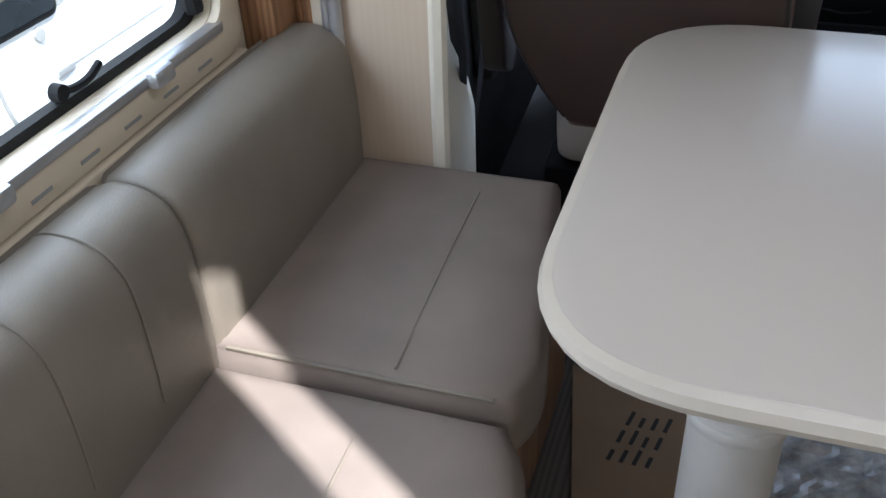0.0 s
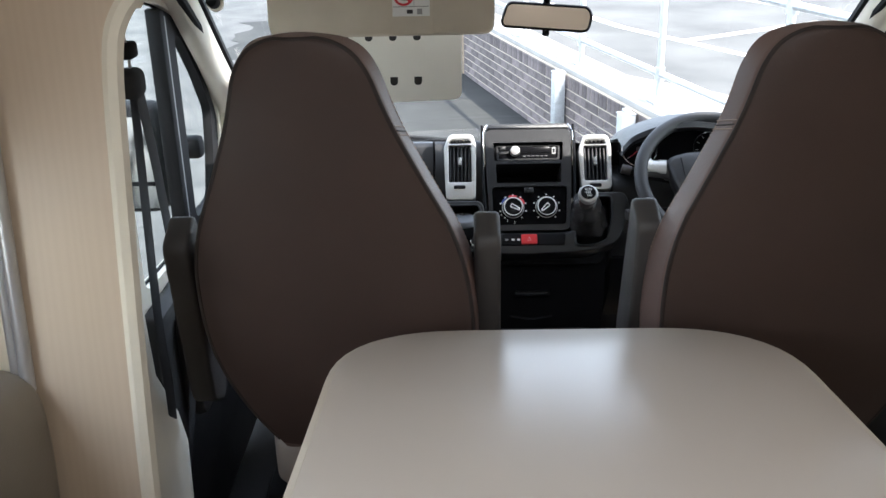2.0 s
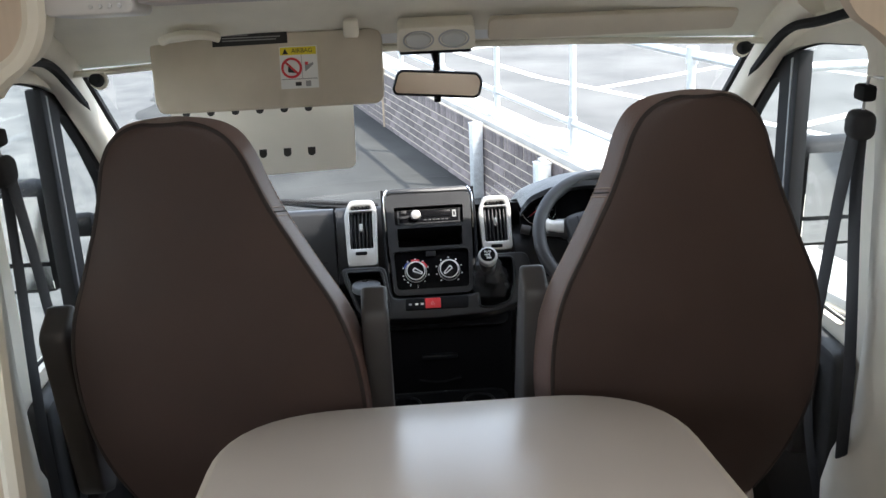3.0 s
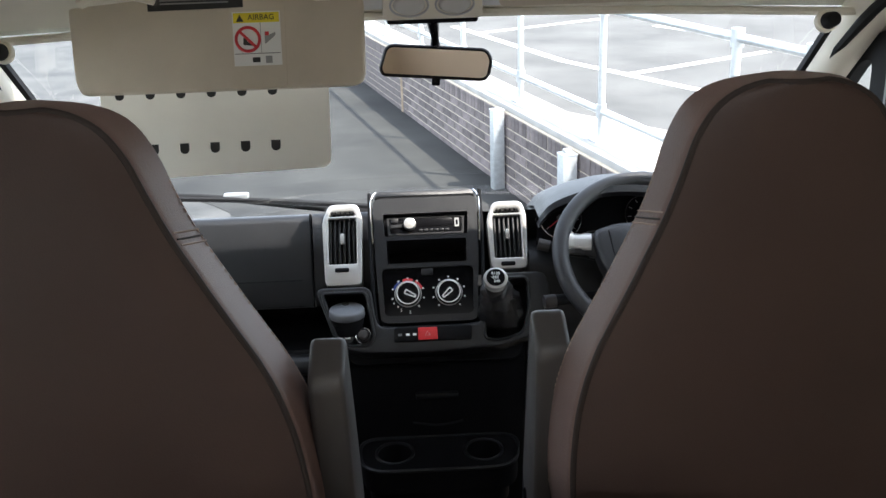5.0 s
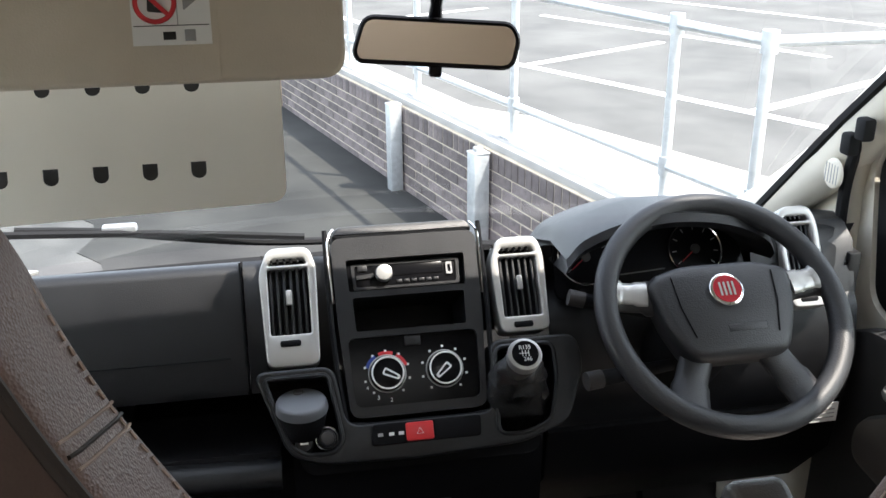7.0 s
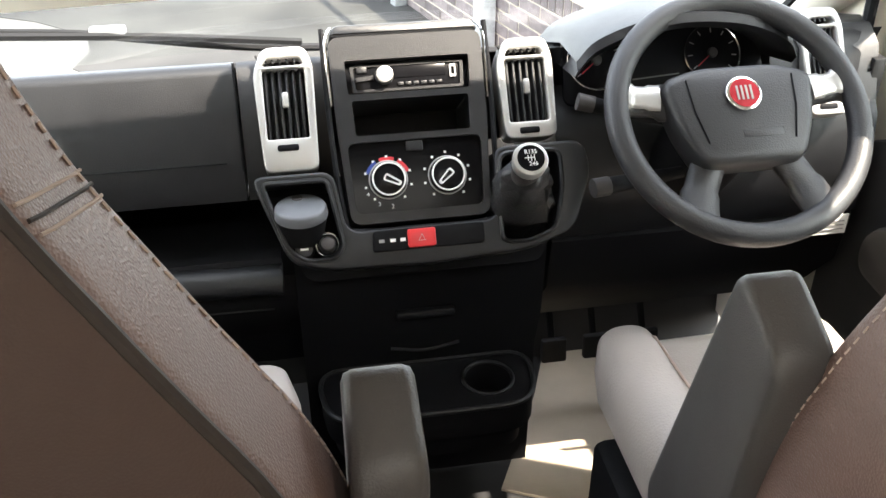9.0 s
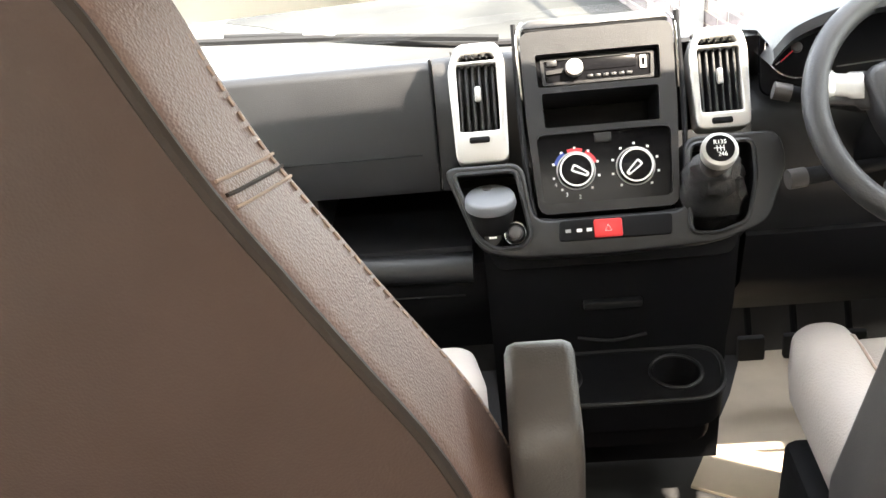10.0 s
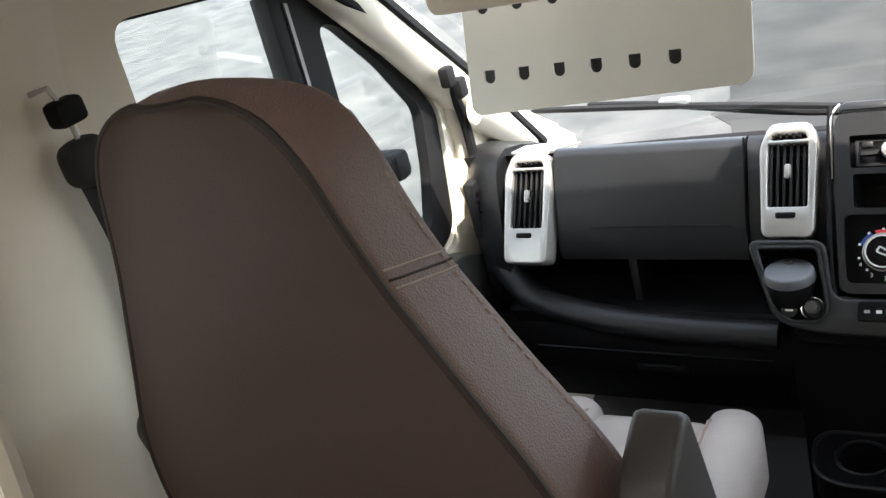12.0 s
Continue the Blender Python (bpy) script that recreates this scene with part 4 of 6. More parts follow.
top_prof = [(0.44, 0.47), (0.42, 0.522), (0.30, 0.583), (0.17, 0.650), (0.08, 0.704), (0.045, 0.722), (0.05, 0.71), (0.12, 0.53), (0.30, 0.48)]
part("upper_body", sweep_x(top_prof, -0.83, 0.83, 16), M_DASH, dash, smooth=45)
# black strip laid on the dash top as shade below the windscreen
part("screen_shadow_strip", sweep_x([(0.41, 0.525), (0.41, 0.534), (0.36, 0.560), (0.36, 0.551)], -0.80, 0.80, 10), M_DASH_DARK, dash, "black strip in place of shade at the windscreen foot")
lid = part("glovebox_lid", sweep_x([(0.05, 0.725), (0.03, 0.738), (0.01, 0.738), (0.0, 0.728), (-0.045, 0.61), (-0.055, 0.565), (-0.05, 0.54), (-0.025, 0.528), (0.05, 0.53)], -0.612, -0.262, 6), M_DASH, dash, "charcoal glovebox lid", smooth=50)
part("crease", tube([(-0.545, -0.0475, 0.606), (-0.285, -0.0475, 0.606)], 0.0012, 5), M_DASH_DARK, lid)
part("gap", tube([(-0.262, 0.008, 0.745), (-0.262, -0.047, 0.61), (-0.262, -0.05, 0.54)], 0.002, 5), M_DASH_DARK, lid)
part("panel_beside_glovebox", sweep_x([(0.06, 0.725), (0.03, 0.738), (0.012, 0.732), (-0.04, 0.61), (-0.048, 0.54), (0.05, 0.53)], -0.258, -0.12, 3), M_DASH, dash, smooth=50)
# open shelf under the lid
part("shelf_back", sweep_x([(0.16, 0.52), (0.16, 0.40), (0.18, 0.40), (0.18, 0.52)], -0.76, -0.22), M_DASH_DARK, dash)
part("shelf_floor", sweep_x([(-0.075, 0.435), (-0.07, 0.442), (0.16, 0.425), (0.16, 0.40), (-0.06, 0.40)], -0.74, -0.22), M_DASH_DARK, dash)
part("shelf_divider", boxed(-0.492, -0.474, -0.03, 0.16, 0.43, 0.53, 0.004), M_DASH, dash)
lip = smooth_path([(-0.79, 0.03, 0.56), (-0.755, -0.02, 0.50), (-0.69, -0.055, 0.455), (-0.56, -0.075, 0.428), (-0.40, -0.082, 0.415), (-0.22, -0.085, 0.41)], 5)
part("shelf_lip", tube(lip, 0.028, 10, flat=0.8), M_DASH, dash, "charcoal rounded shelf edge", smooth=70)
part("shelf_end", sweep_x([(-0.01, 0.54), (-0.03, 0.48), (0.0, 0.40), (0.2, 0.40), (0.2, 0.54)], -0.80, -0.745), M_DASH, dash)
part("lower_panel", sweep_x([(-0.06, 0.40), (-0.075, 0.37), (-0.06, 0.30), (0.02, 0.22), (0.16, 0.05), (0.20, 0.05), (0.20, 0.40)], -0.80, -0.20, 4), M_DASH_DARK, dash, smooth=50)
part("lower_seam", tube([(-0.70, -0.073, 0.352), (-0.24, -0.075, 0.345)], 0.0018, 5), M_DASH, dash)
part("lower_latch", boxed(-0.50, -0.40, -0.068, -0.055, 0.30, 0.315, 0.003), M_DASH, dash)

# centre stack
part("stack_core", slab(round_poly([(-0.128, 0.05), (0.128, 0.05), (0.112, -0.255), (-0.112, -0.255)], 0.02), -0.17, -0.165, m=FACE), M_DASH_DARK, dash)
opening = [round_poly([(-0.096, -0.002), (0.096, -0.002), (0.094, -0.054), (-0.094, -0.054)], 0.004, 2), round_poly([(-0.090, -0.064), (0.090, -0.064), (0.088, -0.118), (-0.088, -0.118)], 0.004, 2), round_poly([(-0.103, -0.128), (0.103, -0.128), (0.098, -0.236), (-0.098, -0.236)], 0.012, 3)]
stack = part("centre_stack", slab(round_poly([(-0.118, 0.035), (0.118, 0.035), (0.116, -0.10), (0.107, -0.252), (-0.107, -0.252), (-0.116, -0.10)], 0.018, 4), -0.15, 0.006, opening, FACE), M_DASH, dash, "charcoal stack surround", smooth=0)
part("stack_top", slab(round_poly([(-0.118, 0.036), (0.118, 0.036), (0.108, 0.056), (-0.108, 0.056)], 0.02), -0.10, 0.0, m=FACE, bevel=0.006), M_DASH, dash)
for s in (-1, 1):
    part("chrome_strip", tube([FACE @ Vector(p) for p in smooth_path([(s * 0.112, 0.052, -0.004), (s * 0.121, 0.035, 0.004), (s * 0.122, 0.0, 0.005), (s * 0.1205, -0.07, 0.004)])], 0.0024, 6), M_CHROME, stack, "bright chrome strip")
    part("stack_groove", tube([FACE @ Vector(p) for p in smooth_path([(s * 0.126, 0.05, 0.0), (s * 0.126, -0.08, 0.001), (s * 0.117, -0.24, 0.004), (s * 0.095, -0.262, 0.006), (0, -0.264, 0.007)])], 0.0045, 6), M_DASH_DARK, stack)
pod_top = disc(0.085, 0.07, 0, 0.022, Matrix.Translation((0.01, 0.17, 0.654)) @ Matrix.Diagonal((1.0, 0.7, 1, 1)), 28, 0.008)
part("top_tray_lid", pod_top, M_DASH, dash, "charcoal domed lid on the dash top", smooth=60)
# radio
radio = thing("car_radio", "black car radio with a silver volume knob", "radio")
part("body", boxed(-0.095, 0.095, -0.053, -0.003, -0.10, -0.006, 0.002, m=FACE), M_BLACK, radio)
part("display", boxed(-0.055, 0.060, -0.030, -0.012, -0.006, -0.0045, 0.0008, m=FACE), M_BLACK, radio)
part("bezel", slab(round_poly([(-0.088, -0.008), (0.088, -0.008), (0.086, -0.050), (-0.086, -0.050)], 0.004), -0.0065, -0.003, [round_poly([(-0.083, -0.011), (0.083, -0.011), (0.081, -0.046), (-0.081, -0.046)], 0.004)], FACE), M_DASH, radio)
kn = part("volume_knob", disc(0.0145, 0.013, -0.004, 0.010, FACE @ Matrix.Translation((-0.036, -0.026, 0)), 28, 0.002), M_SILVER, radio, "brushed silver volume knob")
part("button", boxed(-0.078, -0.062, -0.020, -0.010, -0.006, -0.003, 0.001, m=FACE), M_DASH, radio)
part("lever", slab([(-0.080, -0.027), (-0.052, -0.024), (-0.052, -0.031), (-0.080, -0.033)], -0.006, -0.003, m=FACE), M_DASH, radio)
for i in range(6):
    part("button", boxed(-0.016 + i * 0.012, -0.007 + i * 0.012, -0.042, -0.037, -0.006, -0.0035, 0.0008, m=FACE), M_DASH, radio)
part("usb_port", slab(round_poly([(0.066, -0.014), (0.076, -0.014), (0.076, -0.034), (0.066, -0.034)], 0.002), -0.006, -0.003, [round_poly([(0.0685, -0.018), (0.0735, -0.018), (0.0735, -0.030), (0.0685, -0.030)], 0.001)], FACE), M_GREYPRINT, radio, "grey usb port frame")
part("slot_liner", slab(round_poly([(-0.092, -0.062), (0.092, -0.062), (0.09, -0.12), (-0.09, -0.12)], 0.004), -0.12, -0.118, m=FACE), M_BLACK, dash)
# heater panel
heat = part("heater_panel", slab(round_poly([(-0.105, -0.126), (0.105, -0.126), (0.1, -0.238), (-0.1, -0.238)], 0.012), -0.008, 0.0, m=FACE), M_PIANO, dash, "gloss black heater panel")
for s in (-1, 1):
    km = FACE @ Matrix.Translation((s * 0.0455, -0.187, 0))
    k = part("heater_knob", disc(0.029, 0.0255, 0.0, 0.016, km, 32, 0.003), M_BLACK, heat, "black heater dial with white ring")
    part("ring", ring(0.0245, 0.0014, 0.0165, km, 36), M_WHITE, k)
    part("ring", ring(0.029, 0.0012, 0.003, km, 36), M_SILVER, k)
    a = -28 if s < 0 else 222
    pm = km @ Matrix.Rotation(radians(a), 4, "Z")
    part("pointer", slab(round_poly([(-0.008, -0.006), (0.02, -0.0035), (0.02, 0.0035), (-0.008, 0.006)], 0.004), 0.0165, 0.022, [round_poly([(-0.0055, -0.0035), (0.016, -0.0015), (0.016, 0.0015), (-0.0055, 0.0035)], 0.002)], pm), M_WHITE, k)
    for i in range(9):
        b = radians(-50 + i * 35)
        part("tick", boxed(-0.0018, 0.0018, -0.0018, 0.0018, 0.0002, 0.0009, m=km @ Matrix.Translation((0.036 * math.cos(b), 0.036 * math.sin(b), 0))), M_WHITE, heat)
    if s < 0:
        for i, mt in ((0, M_REDPRINT), (1, M_REDPRINT), (2, M_BLUEPRINT)):
            arc = [km @ Vector((0.033 * math.cos(radians(20 + i * 50 + j * 5)), 0.033 * math.sin(radians(20 + i * 50 + j * 5)), 0.0006)) for j in range(9)]
            part("temperature_arc", tube(arc, 0.0028, 5, flat=0.2, up=OUT), mt, heat)
for txt, x, y in (("4", -0.078, -0.207), ("3", -0.062, -0.223), ("2", -0.042, -0.228)):
    writing(txt, 0.009, FACE @ Matrix.Translation((x, y, 0.001)), M_WHITE, heat, "numeral")
part("vent_button", boxed(-0.014, 0.012, -0.146, -0.130, 0.0, 0.004, 0.002, m=FACE), M_DASH, heat)
# lower pod: cup recess, switch strip, gear gaiter recess
POD = round_poly([(-0.252, -0.168), (-0.128, -0.168), (-0.115, -0.262), (0.115, -0.262), (0.12, -0.15), (0.262, -0.15), (0.27, -0.20), (0.235, -0.287), (0.16, -0.313), (0.0, -0.320), (-0.15, -0.316), (-0.205, -0.298)], 0.022, 5)
CUPHOLE = round_poly([(-0.236, -0.18), (-0.138, -0.18), (-0.122, -0.282), (-0.135, -0.300), (-0.18, -0.300), (-0.205, -0.28)], 0.012, 4)
GEARHOLE = round_poly([(0.127, -0.162), (0.222, -0.162), (0.222, -0.22), (0.205, -0.285), (0.16, -0.300), (0.118, -0.297)], 0.015, 4)
pod = part("lower_pod", slab(POD, -0.10, 0.014, [CUPHOLE, GEARHOLE], FACE, 0.004), M_DASH, dash, "charcoal lower pod with recesses", smooth=50)
part("pod_backing", slab(round_poly([(-0.245, -0.17), (0.255, -0.155), (0.2, -0.33), (-0.18, -0.33)], 0.02), -0.14, -0.075, m=FACE), M_DASH_DARK, dash)
part("pod_rim", tube([FACE @ Vector((x, y, 0.014)) for x, y in CUPHOLE], 0.004, 6, True), M_DASH, pod)
part("pod_rim", tube([FACE @ Vector((x, y, 0.014)) for x, y in GEARHOLE], 0.004, 6, True), M_DASH, pod)
M_LID = mat("grey_lid_plastic", (0.11, 0.115, 0.125), 0.42, vary=0.06, bump=0.1, grain=500)
ash = thing("ashtray_cup", "grey lidded round ashtray in the dash recess", "ashtray")
CUPM = Matrix.Translation(FACE @ Vector((-0.181, -0.228, 0.012)))
part("cup", disc(0.030, 0.039, -0.045, -0.004, CUPM, 28, 0.003), M_DASH_DARK, ash)
part("lid", disc(0.041, 0.038, -0.004, 0.014, CUPM, 28, 0.004), M_LID, ash, "grey flat lid")
part("tab", disc(0.009, 0.008, 0.012, 0.016, CUPM @ Matrix.Translation((-0.004, 0.024, 0)), 14, 0.001), M_ARM, ash)
for x, y, lab in ((-0.181, -0.281, 0), (-0.146, -0.277, 1)):
    sm = FACE @ Matrix.Translation((x, y, 0.0))
    so = part("socket_cap", disc(0.015, 0.013, -0.075, 0.012, sm, 22, 0.002), M_DASH, pod, "round socket cap")
    if lab:
        part("ring", ring(0.0165, 0.0022, 0.008, sm, 28), M_CHROME, so, "chrome lighter ring")
        part("lighter", disc(0.009, 0.010, 0.012, 0.03, sm, 20, 0.002), M_ARM, so)
    else:
        part("mark", boxed(-0.006, 0.006, -0.002, 0.002, 0.0122, 0.0128, m=sm), M_WHITE, so)
strip = part("switch_strip", slab(round_poly([(-0.078, -0.264), (0.092, -0.264), (0.09, -0.296), (-0.08, -0.296)], 0.006), 0.010, 0.020, m=FACE, bevel=0.002), M_DASH_DARK, pod, "black switch strip")
hz = part("hazard_button", boxed(-0.027, 0.016, -0.294, -0.266, 0.018, 0.0245, 0.003, m=FACE), M_RED, strip, "red hazard warning button")
part("triangle", tube([FACE @ Vector((-0.0055 + 0.006 * math.cos(radians(90 + 120 * k)), -0.281 + 0.006 * math.sin(radians(90 + 120 * k)), 0.025)) for k in range(3)], 0.0006, 4, True), M_WHITE, hz)
for x in (-0.066, -0.049, -0.034):
    part("symbol", boxed(x - 0.004, x + 0.004, -0.2830, -0.2780, 0.0201, 0.0207, m=FACE), M_WHITE if x > -0.06 else M_GREYPRINT, strip)
# gear lever
gear = thing("gear_lever", "gear lever with silver-capped knob and leather gaiter", "gear lever")
g0, g1 = FACE @ Vector((0.165, -0.245, -0.07)), Vector((0.139, -0.238, 0.668))
gl_pts = smooth_path([g0, g0.lerp(g1, 0.35), g0.lerp(g1, 0.7), g1], 5)
ga = bmesh.new()
tube(gl_pts[:14], [0.055, 0.054, 0.051, 0.052, 0.047, 0.048, 0.042, 0.043, 0.036, 0.035, 0.029, 0.029, 0.023, 0.021][:14], 18, False, ga)
for v in ga.verts:
    v.co += Vector((noise.noise(v.co * 45), noise.noise(v.co * 45 + Vector((9, 0, 0))), noise.noise(v.co * 45 + Vector((0, 9, 0))))) * 0.016
M_GAITER = leather("black_gaiter_leather", (0.028, 0.028, 0.029), 0.36, 300, 0.3)
part("gaiter", ga, M_GAITER, gear, "wrinkled black leather gaiter", smooth=80)
GK = Matrix.Translation(g1) @ (Vector((-0.02, -0.62, 0.78))).to_track_quat("Z", "Y").to_matrix().to_4x4()
part("collar", disc(0.019, 0.024, -0.05, -0.012, GK, 24, 0.003), M_ARM, gear)
kb = part("knob", disc(0.024, 0.026, -0.014, 0.010, GK, 28, 0.005), M_SILVER, gear, "silver gear knob")
part("cap", disc(0.0195, 0.019, 0.010, 0.0125, GK, 28), M_BLACK, kb, "black cap with shift pattern")
for t1, x, y in (("R135", 0, 0.0085), ("246", 0.002, -0.0095)):
    writing(t1, 0.0085, GK @ Matrix.Translation((x, y, 0.0128)), M_WHITE, kb, "numeral")
for x in (-0.0045, 0.0, 0.0045):
    part("shift_line", boxed(x - 0.0005, x + 0.0005, -0.005, 0.004, 0.0125, 0.0131, m=GK), M_WHITE, kb)
part("shift_line", boxed(-0.009, 0.0045, -0.0007, 0.0003, 0.0125, 0.0131, m=GK), M_WHITE, kb)

# lower console with cup holders
part("lower_console", sweep_x([(-0.10, 0.455), (-0.09, 0.30), (-0.06, 0.20), (-0.05, -0.10), (0.15, -0.10), (0.15, 0.455)], -0.20, 0.215, 4), M_DASH_DARK, dash, "black lower console", smooth=50)
tray = part("cup_tray", slab(round_poly([(-0.165, -0.20), (0.185, -0.20), (0.205, -0.05), (-0.185, -0.05)], 0.06, 8), 0.125, 0.185, [[(-0.095 + 0.042 * math.cos(2 * math.pi * k / 24), -0.125 + 0.042 * math.sin(2 * math.pi * k / 24)) for k in range(24)], [(0.115 + 0.042 * math.cos(2 * math.pi * k / 24), -0.125 + 0.042 * math.sin(2 * math.pi * k / 24)) for k in range(24)]]), M_DASH_DARK, dash, "black tray with two cup holders", smooth=50)
for x in (-0.095, 0.115):
    part("cup_rim", ring(0.044, 0.004, 0.186, Matrix.Translation((x, -0.125, 0)), 28, 6), M_DASH, tray)
part("tray_lip", tube([(x, y, 0.186) for x, y in round_poly([(-0.165, -0.20), (0.185, -0.20), (0.205, -0.06), (-0.185, -0.06)], 0.06, 8)], 0.005, 6, True), M_DASH, tray)
part("tray_base", slab(round_poly([(-0.15, -0.18), (0.17, -0.18), (0.18, -0.05), (-0.17, -0.05)], 0.05, 6), 0.07, 0.12), M_DASH_DARK, tray)
part("console_latch", boxed(-0.04, 0.06, -0.105, -0.09, 0.315, 0.33, 0.004), M_DASH, dash)
part("console_line", tube(smooth_path([(-0.05, -0.088, 0.245), (0.01, -0.092, 0.238), (0.07, -0.088, 0.245)]), 0.003, 6), M_DASH, dash)


def vent(x0, x1, y0, y1, w, foot, lab="air vent with silver surround and dark slats", m=None):
    """Silver-framed air vent standing on the stack's slope."""
    m = m or FACE
    top, bot = y1, y0
    hole = round_poly([(x0 + w, bot + foot + 0.022), (x1 - w, bot + foot + 0.022), (x1 - w, top - 0.034), (x0 + w, top - 0.034)], 0.004, 3)
    crown = round_poly([(x0 + w, top - 0.028), (x1 - w, top - 0.028), (x1 - w - 0.006, top - 0.017), (x0 + w + 0.008, top - 0.017)], 0.004, 3)
    v = part("air_vent", slab(round_poly([(x0 + 0.006, bot), (x1 - 0.004, bot), (x1, top - 0.03), (x1 - 0.01, top), (x0 + 0.016, top), (x0, top - 0.04)], 0.014, 5), -0.045, 0.006, [hole, crown], m, 0.003), M_SILVER, dash, lab, smooth=50)
    part("duct", boxed(x0 + w - 0.004, x1 - w + 0.004, bot + foot + 0.018, top - 0.014, -0.043, -0.02, m=m), M_BLACK, v)
    n = 6
    for i in range(n):
        x = x0 + w + (x1 - x0 - 2 * w) * (i + 0.5) / n
        part("slat", boxed(-0.0022, 0.0022, bot + foot + 0.02, top - 0.032, -0.018, -0.002, 0.001, 1, m @ Matrix.Translation((x, 0, 0)) @ Matrix.Rotation(radians(14), 4, "Y")), M_DASH, v)
        part("crown_slat", boxed(-0.0015, 0.0015, top - 0.03, top - 0.016, -0.012, 0.0, m=m @ Matrix.Translation((x, 0, 0)) @ Matrix.Rotation(radians(20), 4, "Z") @ Matrix.Translation((-0.006, 0.01, 0))), M_DASH, v)
    xm, ym = (x0 + x1) / 2, (bot + foot + top) / 2
    part("tab", boxed(xm - 0.005, xm + 0.005, ym - 0.012, ym + 0.012, -0.002, 0.008, 0.003, m=m), M_SILVER, v)
    part("wheel", boxed(xm - 0.018, xm + 0.014, bot + foot + 0.003, bot + foot + 0.013, 0.003, 0.009, 0.003, m=m), M_DASH_DARK, v, "dark shut-off wheel")
    return v


vent(-0.234, -0.143, -0.163, 0.026, 0.014, 0.028)
vent(0.138, 0.229, -0.140, 0.018, 0.014, 0.004)
OUTER = Matrix.Translation((0, 0.02, 0)) @ FACE
vent(-0.715, -0.617, -0.218, -0.006, 0.016, 0.045, m=OUTER)
vent(0.655, 0.735, -0.15, 0.03, 0.014, 0.006, m=OUTER)
part("vent_top_plate", slab(round_poly([(-0.71, 0.02), (-0.62, 0.02), (-0.60, 0.04), (-0.57, 0.055), (-0.60, 0.065), (-0.69, 0.055)], 0.008), 0.732, 0.737), M_SILVER, dash, "silver plate above the vent")
for s in (-1, 1):
    gr = part("tweeter_grille", disc(0.03, 0.026, 0.0, 0.006, Matrix.Translation((s * 0.812, 0.10, 0.80)) @ Matrix.Rotation(radians(-s * 90), 4, "Y"), 24, 0.002), M_TRIM, dash, "cream round speaker grille")
    for k in range(5):
        part("slot", boxed(-0.018, 0.018, -0.018 + k * 0.009, -0.016 + k * 0.009, 0.006, 0.0066, m=Matrix.Translation((s * 0.812, 0.10, 0.80)) @ Matrix.Rotation(radians(-s * 90), 4, "Y")), M_GREYPRINT, gr)
for s in (-1, 1):
    sg = part("side_grille", boxed(s * 0.80 - 0.012, s * 0.80 + 0.012, -0.018, 0.07, 0.57, 0.69, 0.004), M_DASH, dash)
    for k in range(7):
        part("slat", boxed(s * 0.786 - 0.004, s * 0.786 + 0.004, -0.015, 0.06, 0.583 + k * 0.014, 0.588 + k * 0.014), M_BLACK, sg)
    cap_loops = []
    for x, dy, dz in ((0.735, 0.0, 0.0), (0.765, 0.006, -0.002), (0.795, 0.022, -0.006), (0.822, 0.05, -0.012), (0.845, 0.085, -0.022), (0.862, 0.13, -0.04)):
        cap_loops.append([(s * x, y + dy, z + dz) for y, z in ((0.30, 0.64), (0.12, 0.715), (0.05, 0.735), (0.01, 0.728), (-0.012, 0.70), (-0.035, 0.61), (-0.045, 0.52), (-0.03, 0.40), (0.15, 0.30), (0.40, 0.30))])
    part("end_cap", loft(cap_loops), M_DASH, dash, smooth=60)

# driver's side: cluster, hood, lower cover
part("driver_wing", sweep_x([(0.04, 0.735), (0.0, 0.71), (-0.03, 0.62), (0.2, 0.60), (0.25, 0.66)], 0.605, 0.80, 3), M_DASH, dash, smooth=50)
part("driver_body", sweep_x([(0.10, 0.645), (-0.02, 0.635), (-0.045, 0.60), (-0.06, 0.52), (-0.05, 0.42), (0.05, 0.32), (0.20, 0.30), (0.25, 0.645)], 0.235, 0.80, 8), M_DASH, dash, smooth=50)
part("knee_cover", sweep_x([(-0.02, 0.43), (-0.046, 0.405), (-0.03, 0.30), (0.08, 0.16), (0.22, 0.10), (0.22, 0.43)], 0.24, 0.80, 4), M_DASH_DARK, dash, smooth=50)
hood_top = [(0.250, 0.742), (0.280, 0.774), (0.35, 0.800), (0.43, 0.810), (0.52, 0.798), (0.585, 0.769), (0.605, 0.742)]
hp = smooth_path([(x, 0, z) for x, z in hood_top], 5)
hood = loft([[(p.x, -0.075 + 0.02 * abs(p.x - 0.42), p.z) for p in hp], [(p.x, -0.085 + 0.02 * abs(p.x - 0.42), p.z - 0.012) for p in hp], [(p.x, -0.07, p.z - 0.026) for p in hp], [(0.42 + (p.x - 0.42) * 0.95, 0.05, p.z - 0.05) for p in hp], [(p.x, 0.16, p.z - 0.05) for p in hp], [(p.x, 0.02, p.z - 0.002) for p in hp], [(p.x, -0.075 + 0.02 * abs(p.x - 0.42), p.z) for p in hp]], cap=False, closed=False)
cl = part("cluster_hood", hood, M_DASH, dash, "charcoal instrument hood", smooth=60)
CLM = Matrix.Translation((0.42, 0.02, 0.71)) @ FACE.to_3x3().to_4x4()
cf = part("instrument_face", slab(round_poly([(-0.168, -0.075), (0.18, -0.075), (0.17, 0.05), (0.09, 0.075), (-0.09, 0.075), (-0.160, 0.045)], 0.02), -0.01, 0.0, m=CLM), M_BLACK, dash, "dark instrument face")
